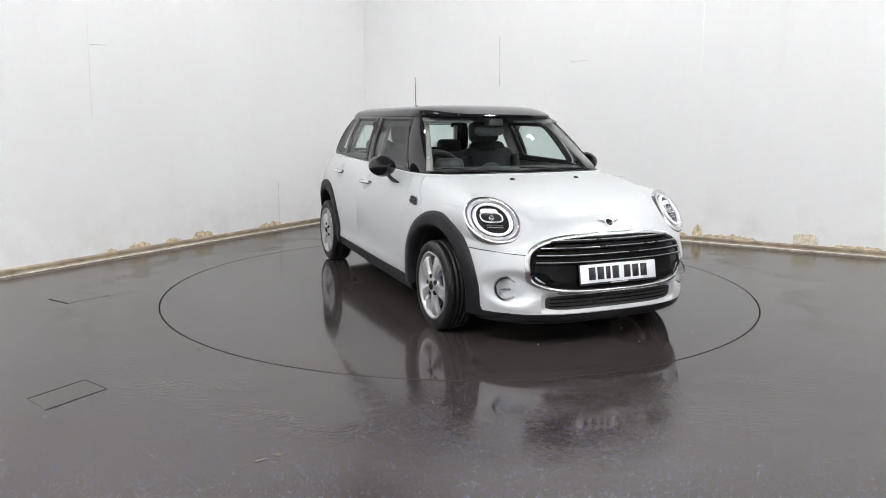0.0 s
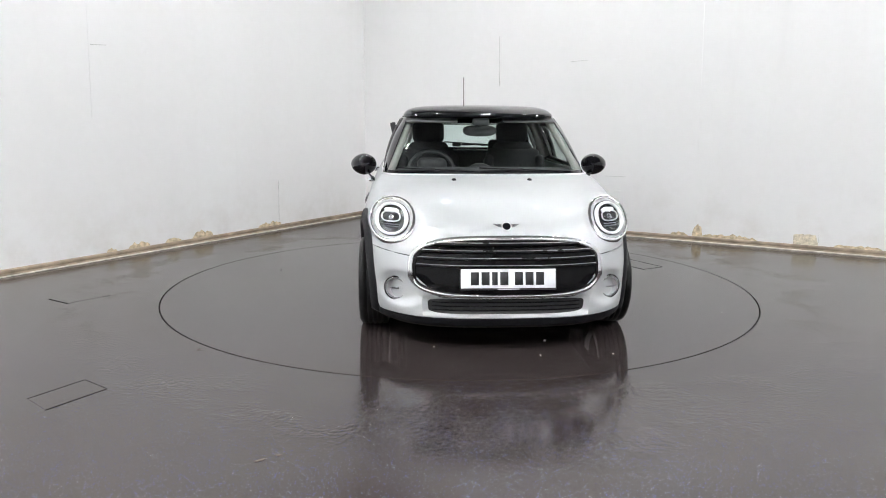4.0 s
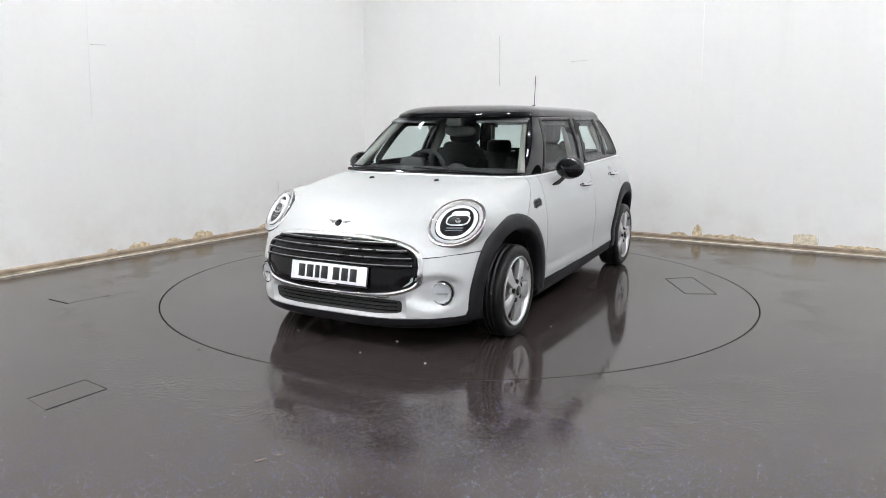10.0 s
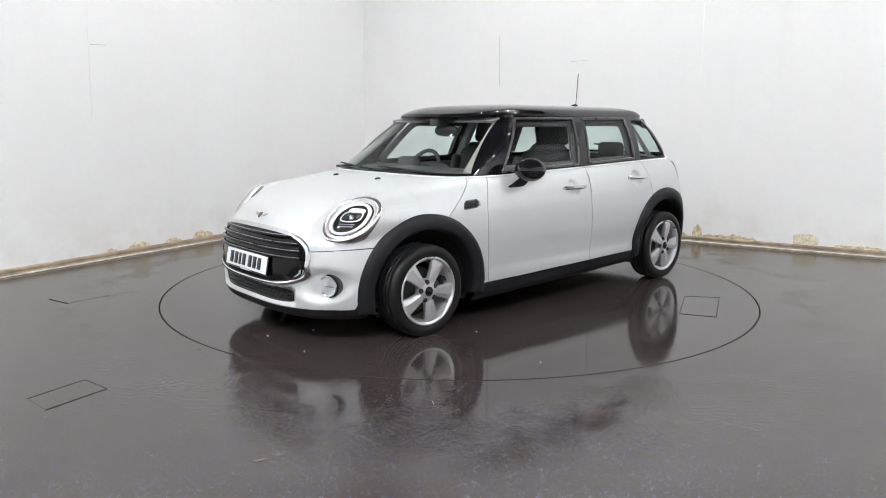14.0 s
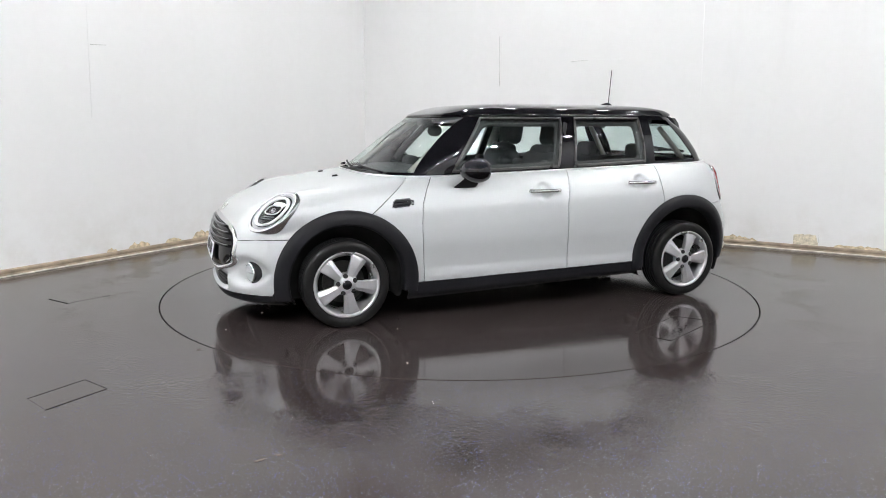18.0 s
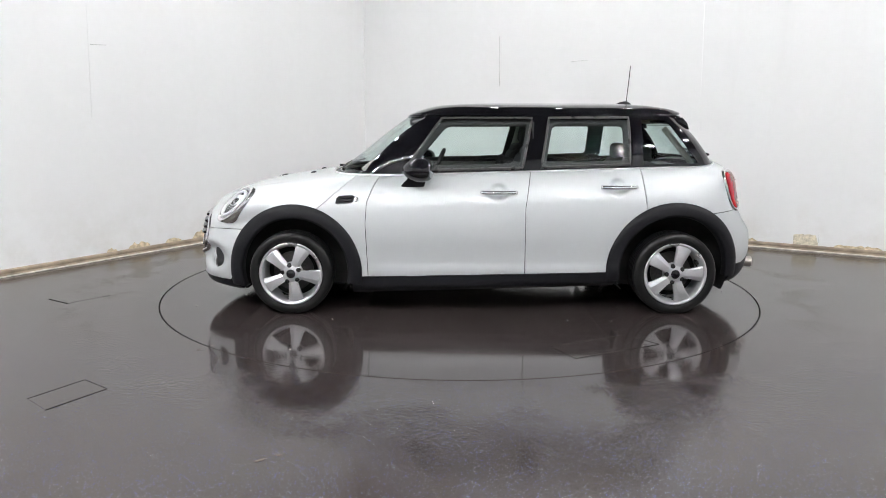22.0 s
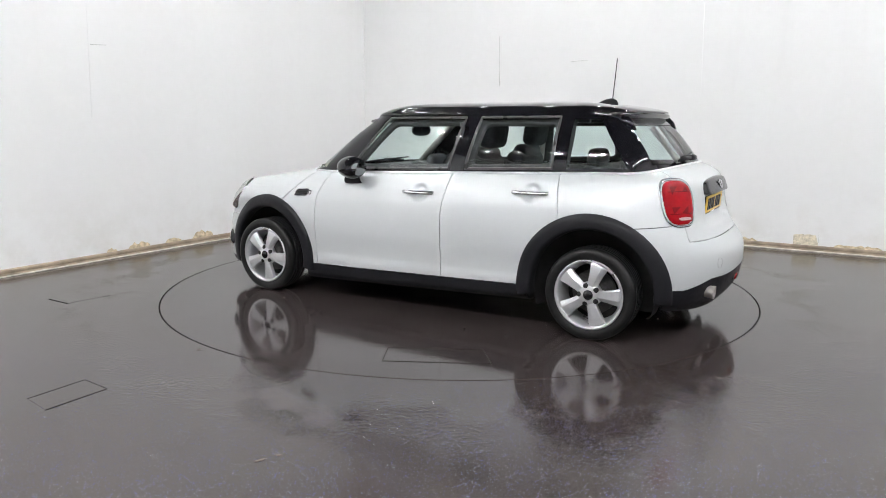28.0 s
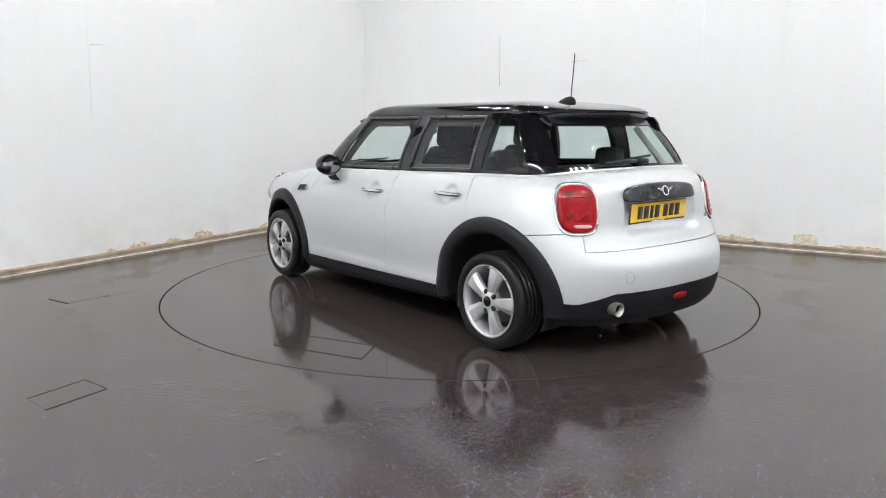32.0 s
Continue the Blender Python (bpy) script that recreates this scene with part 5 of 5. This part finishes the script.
def oval_mirror():
    bm = bmesh.new()
    bmesh.ops.create_uvsphere(bm, u_segments=32, v_segments=16, radius=1.0)
    for v in bm.verts:
        v.co = (v.co.x * 0.030, math.copysign(abs(v.co.y) ** 0.75, v.co.y) * 0.128, math.copysign(abs(v.co.z) ** 0.85, v.co.z) * 0.043)
    bmesh.ops.transform(bm, matrix=Matrix.Translation((0.40, 0, 1.222)), verts=bm.verts)
    return bm


rv = part("rear_view_mirror", oval_mirror(), DASH, car, "black rear-view mirror")
part("sensor_pod", cushion((0.10, 0.12, 0.06), Matrix.Translation((0.47, 0, 1.285)), 0.02), DASH, rv)
part("parcel_shelf", boxed((0.36, 1.05, 0.02), Matrix.Translation((-1.40, 0, 0.955)), 0.008), DASH, car, "black parcel shelf")
part("cabin_floor", boxed((2.4, 1.18, 0.04), Matrix.Translation((-0.35, 0, 0.36)), 0.01), DASH, car, "dark carpet")
for s in (1, -1):
    for a, b, r in (((0.81, 0.655, 0.955), (0.37, 0.512, 1.305), 0.026), ((-0.33, 0.640, 1.00), (-0.40, 0.535, 1.30), 0.040), ((-1.46, 0.555, 1.00), (-1.27, 0.480, 1.25), 0.020)):
        part("inner_pillar_trim", mirrored(tube([Vector(a), Vector(b)], r, False, 8), s), PALE, car, "pale inner pillar trim")
    for corners in (((0.50, 0.985), (0.255, 1.292), (-0.318, 1.296), (-0.255, 1.004)), ((-0.408, 1.006), (-0.462, 1.296), (-0.972, 1.298), (-0.968, 1.026))):
        part("inner_window_trim", mirrored(inner_trim(corners), s), SEAL, car, "dark trim inside the window opening")
    for post in ([(-0.235, 0.98), (-0.318, 1.31), (-0.472, 1.31), (-0.412, 0.98)], [(-0.975, 1.02), (-0.985, 1.31), (-1.090, 1.31), (-1.085, 1.02)]):
        part("inner_pillar_board", mirrored(Drape((0, 0.6, 0), FROM_LEFT, (1, 0, 0), tree=CABIN_TREE).patch(post, [(1.0, -0.026), (0.0, -0.026)]), s), SEAL, car, "dark lining behind the door pillar")
    part("inner_roof_rail", mirrored(tube([Vector((0.40, 0.500, 1.315)), Vector((0.10, 0.535, 1.312)), Vector((-0.6, 0.540, 1.315)), Vector((-1.15, 0.520, 1.312))], 0.034, False, 8), s), DASH, car, "dark inner roof rail")
    part("seat_belt", mirrored(boxed((0.006, 0.045, 0.62), Matrix.Translation((-0.335, 0.600, 0.98)) @ Matrix.Rotation(math.radians(-12), 4, "X")), s), CLOTH, car, "black seat belt")
    part("door_lining", mirrored(boxed((1.52, 0.03, 0.40), Matrix.Translation((-0.17, 0.69, 0.755)), 0.01), s), LINING, car, "door lining, grey lifted for window reflections")
for y in (0.36, -0.36):
    part("sun_visor", cushion((0.17, 0.38, 0.018), Matrix.Translation((0.40, y, 1.305)) @ Matrix.Rotation(math.radians(12), 4, "Y"), 0.008), LINING, car, "grey folded sun visor")


# ---- the disc's hatch ----
def outline_grooves(name, parent, corners, width, gaps=()):
    """Thin dark joints round a lid; the sides named in gaps are choked with dirt and don't show."""
    k = len(corners)
    for i in range(k):
        if i in gaps:
            continue
        a, b = Vector((*corners[i], 0)), Vector((*corners[(i + 1) % k], 0))
        d = b - a
        j = part(name, boxed((d.length, width, 0.004)), PIT, parent, smooth=False)
        j.matrix_basis = Matrix.Translation((a + b) / 2 + Vector((0, 0, 0.0005))) @ Matrix.Rotation(math.atan2(d.y, d.x), 4, "Z")


LID = [(-0.990, 1.455), (-1.145, 1.648), (-0.606, 1.910), (-0.500, 1.700)]


def lid_plate(corners, m, parent, name="lid"):
    c = sum((Vector((*p, 0)) for p in corners), Vector()) / len(corners)
    bm = bmesh.new()
    top = [bm.verts.new((c + (Vector((*p, 0)) - c) * 0.985) + Vector((0, 0, 0.0009))) for p in corners]
    bot = [bm.verts.new(v.co - Vector((0, 0, 0.002))) for v in top]
    bm.faces.new(top)
    n = len(top)
    for i in range(n):
        bm.faces.new((top[i], top[(i + 1) % n], bot[(i + 1) % n], bot[i]))
    bmesh.ops.recalc_face_normals(bm, faces=bm.faces)
    return part(name, bm, m, parent, "flush access lid", smooth=False)


lid_plate(LID, DISC, turntable)
outline_grooves("lid_joint", turntable, LID, 0.003)

hatch = thing("floor_hatch", "small square lid let into the wet resin floor", "floor hatch")
HATCH = [(-2.01, -2.56), (-1.87, -2.30), (-1.70, -2.42), (-1.85, -2.69)]
lid_plate(HATCH, RESIN, hatch)
outline_grooves("lid_joint", hatch, HATCH, 0.0022, (3,))
hatch2 = thing("floor_hatch", "worn lid in the floor with one open joint", "floor hatch")
HATCH2 = [(-2.99, -0.64), (-2.79, -0.76), (-2.60, -0.50), (-2.86, -0.42)]
lid_plate(HATCH2, RESIN, hatch2)
outline_grooves("lid_joint", hatch2, HATCH2, 0.007, (1, 2, 3))


# ---- marks on the floor ----
def floor_mark(name, material, label, centre, size, turn, seed, thick=0.0015):
    """A thin ragged scab lying on the floor."""
    rng = random.Random(seed)
    out = []
    for k in range(18):
        a = 2 * math.pi * k / 18
        r = rng.uniform(0.72, 1.0)
        out.append((size[0] * r * math.cos(a), size[1] * r * math.sin(a)))
    m = Matrix.Translation((*centre, 0.0005)) @ Matrix.Rotation(math.radians(turn), 4, "Z")
    return part(name, prism(out, thick, m), material, bpy.data.objects["floor"], label, smooth=False)


WORN = plain("worn_bare_resin", (0.10, 0.08, 0.068), 0.45, 0, 0.3, 60)
DIRT = plain("dark_wet_grit", (0.010, 0.009, 0.008), 0.4, 0, 0.3, 80)
for spot, size, turn, seed in (((-0.753, -3.152), (0.026, 0.009), 35, 1), ((-0.694, -3.107), (0.014, 0.007), 10, 2), ((-1.47, -1.80), (0.014, 0.012), 0, 3), ((-1.42, -1.72), (0.008, 0.006), 0, 4)):
    floor_mark("worn_spot", WORN, "pale worn spot in the resin", spot, size, turn, seed)
GRIT = plain("pale_grit", (0.55, 0.53, 0.50), 0.6, 0, 0.2)
rng = random.Random(12)
for k in range(26):
    a, r = rng.uniform(0, 2 * math.pi), 2.1 * math.sqrt(rng.random())
    size = rng.uniform(0.004, 0.009)
    stone = bmesh.new()
    bmesh.ops.create_icosphere(stone, subdivisions=1, radius=size, matrix=Matrix.Translation((r * math.cos(a), r * math.sin(a), size * 0.45)) @ Matrix.Diagonal((1, rng.uniform(0.6, 1.0), 0.5, 1)))
    part("grit", stone, GRIT if k % 3 == 0 else DIRT, turntable, smooth=False)


# ---- marks on the walls ----
def on_wall(which, along, z, out=0.0):
    return room(along, out, z) if which == "n" else room(out, along, z)


def wall_patch(which, spans, material, name, label, thick=0.003, seed=1, ragged=0.45, bow=0.35):
    """A ragged flake outline standing a hair proud of the wall: spans are (from, to, low, high) along it."""
    owner = bpy.data.objects["wall_north" if which == "n" else "wall_west"]
    rng = random.Random(seed)
    for a, b, lo, hi in spans:
        n = max(6, int((b - a) / 0.025))
        bm = bmesh.new()
        low, high = [], []
        for i in range(n + 1):
            f = i / n
            x = a + (b - a) * f
            swell = math.sin(math.pi * min(1, max(0.02, f))) ** bow
            top = lo + (hi - lo) * swell * rng.uniform(ragged, 1.0)
            low.append(bm.verts.new(on_wall(which, x, lo, thick)))
            high.append(bm.verts.new(on_wall(which, x, max(lo + 0.002, top), thick)))
        for i in range(n):
            bm.faces.new((low[i], low[i + 1], high[i + 1], high[i]))
        bm.normal_update()
        into = V if which == "n" else U
        if sum(f.normal.dot(into) for f in bm.faces) < 0:
            bmesh.ops.reverse_faces(bm, faces=bm.faces)
        ob = part(name, bm, material, owner, label, smooth=False)
        ob.matrix_parent_inverse = owner.matrix_basis.inverted()


def wall_line(which, a, b, width, material, name):
    owner = bpy.data.objects["wall_north" if which == "n" else "wall_west"]
    p, q = on_wall(which, *a, 0.001), on_wall(which, *b, 0.001)
    ob = part(name, tube([p, p.lerp(q, 0.5), q], width / 2, False, 5), material, owner, "thin scuff on the paint")
    ob.matrix_parent_inverse = owner.matrix_basis.inverted()


wall_patch("w", [(3.58, 3.83, 0.060, 0.135), (2.78, 3.06, 0.060, 0.150), (3.95, 4.06, 0.060, 0.105), (1.72, 2.10, 0.060, 0.122), (3.20, 3.40, 0.060, 0.108)], PLASTER, "bare_plaster", "yellowed bare plaster", seed=3)
wall_patch("n", [(4.49, 4.60, 0.060, 0.205), (4.60, 5.16, 0.060, 0.118), (4.26, 4.45, 0.060, 0.104), (5.88, 6.30, 0.060, 0.106), (6.4, 6.9, 0.060, 0.110)], PLASTER, "bare_plaster", "yellowed bare plaster", seed=5)
wall_patch("n", [(5.50, 5.73, 0.060, 0.175)], PALE_PLASTER, "bare_plaster", "squared patch of pale bare plaster", 0.004, 9, 0.93, 0.04)
for which, a, b, w in (
    ("w", (4.06, 1.972), (3.90, 1.981), 0.006), ("w", (3.51, 1.953), (3.46, 1.950), 0.004), ("w", (1.735, 0.593), (1.75, 0.110), 0.006), ("w", (4.06, 2.60), (4.10, 1.30), 0.003),
    ("n", (2.075, 2.33), (2.085, 1.74), 0.007), ("n", (3.00, 1.990), (3.22, 2.000), 0.005), ("n", (3.22, 2.000), (3.64, 1.997), 0.004), ("n", (3.47, 0.682), (3.72, 0.683), 0.005), ("n", (3.40, 0.527), (3.66, 0.520), 0.004), ("n", (4.47, 2.60), (4.50, 0.9), 0.003), ("n", (5.735, 0.095), (5.73, 0.20), 0.005),
):
    wall_line(which, a, b, w, FAINT if w < 0.0045 else MARK, "scuff_mark")


def motions():
    """The disc and the car on it turn together at an even rate."""
    times = [0.0, 0.1] + [float(t) for t in range(1, 32)] + [31.9, 32.0]
    rows_disc, rows_car = [], []
    for t in times:
        turn = pose(0, 0, 0, 0, 0, TURN_0 + TURN_RATE * t)
        rows_disc.append((t, turn))
        rows_car.append((t, turn @ pose(CAR_X, CAR_Y, 0.002)))
    walk(turntable, rows_disc)
    walk(car, rows_car)


motions()
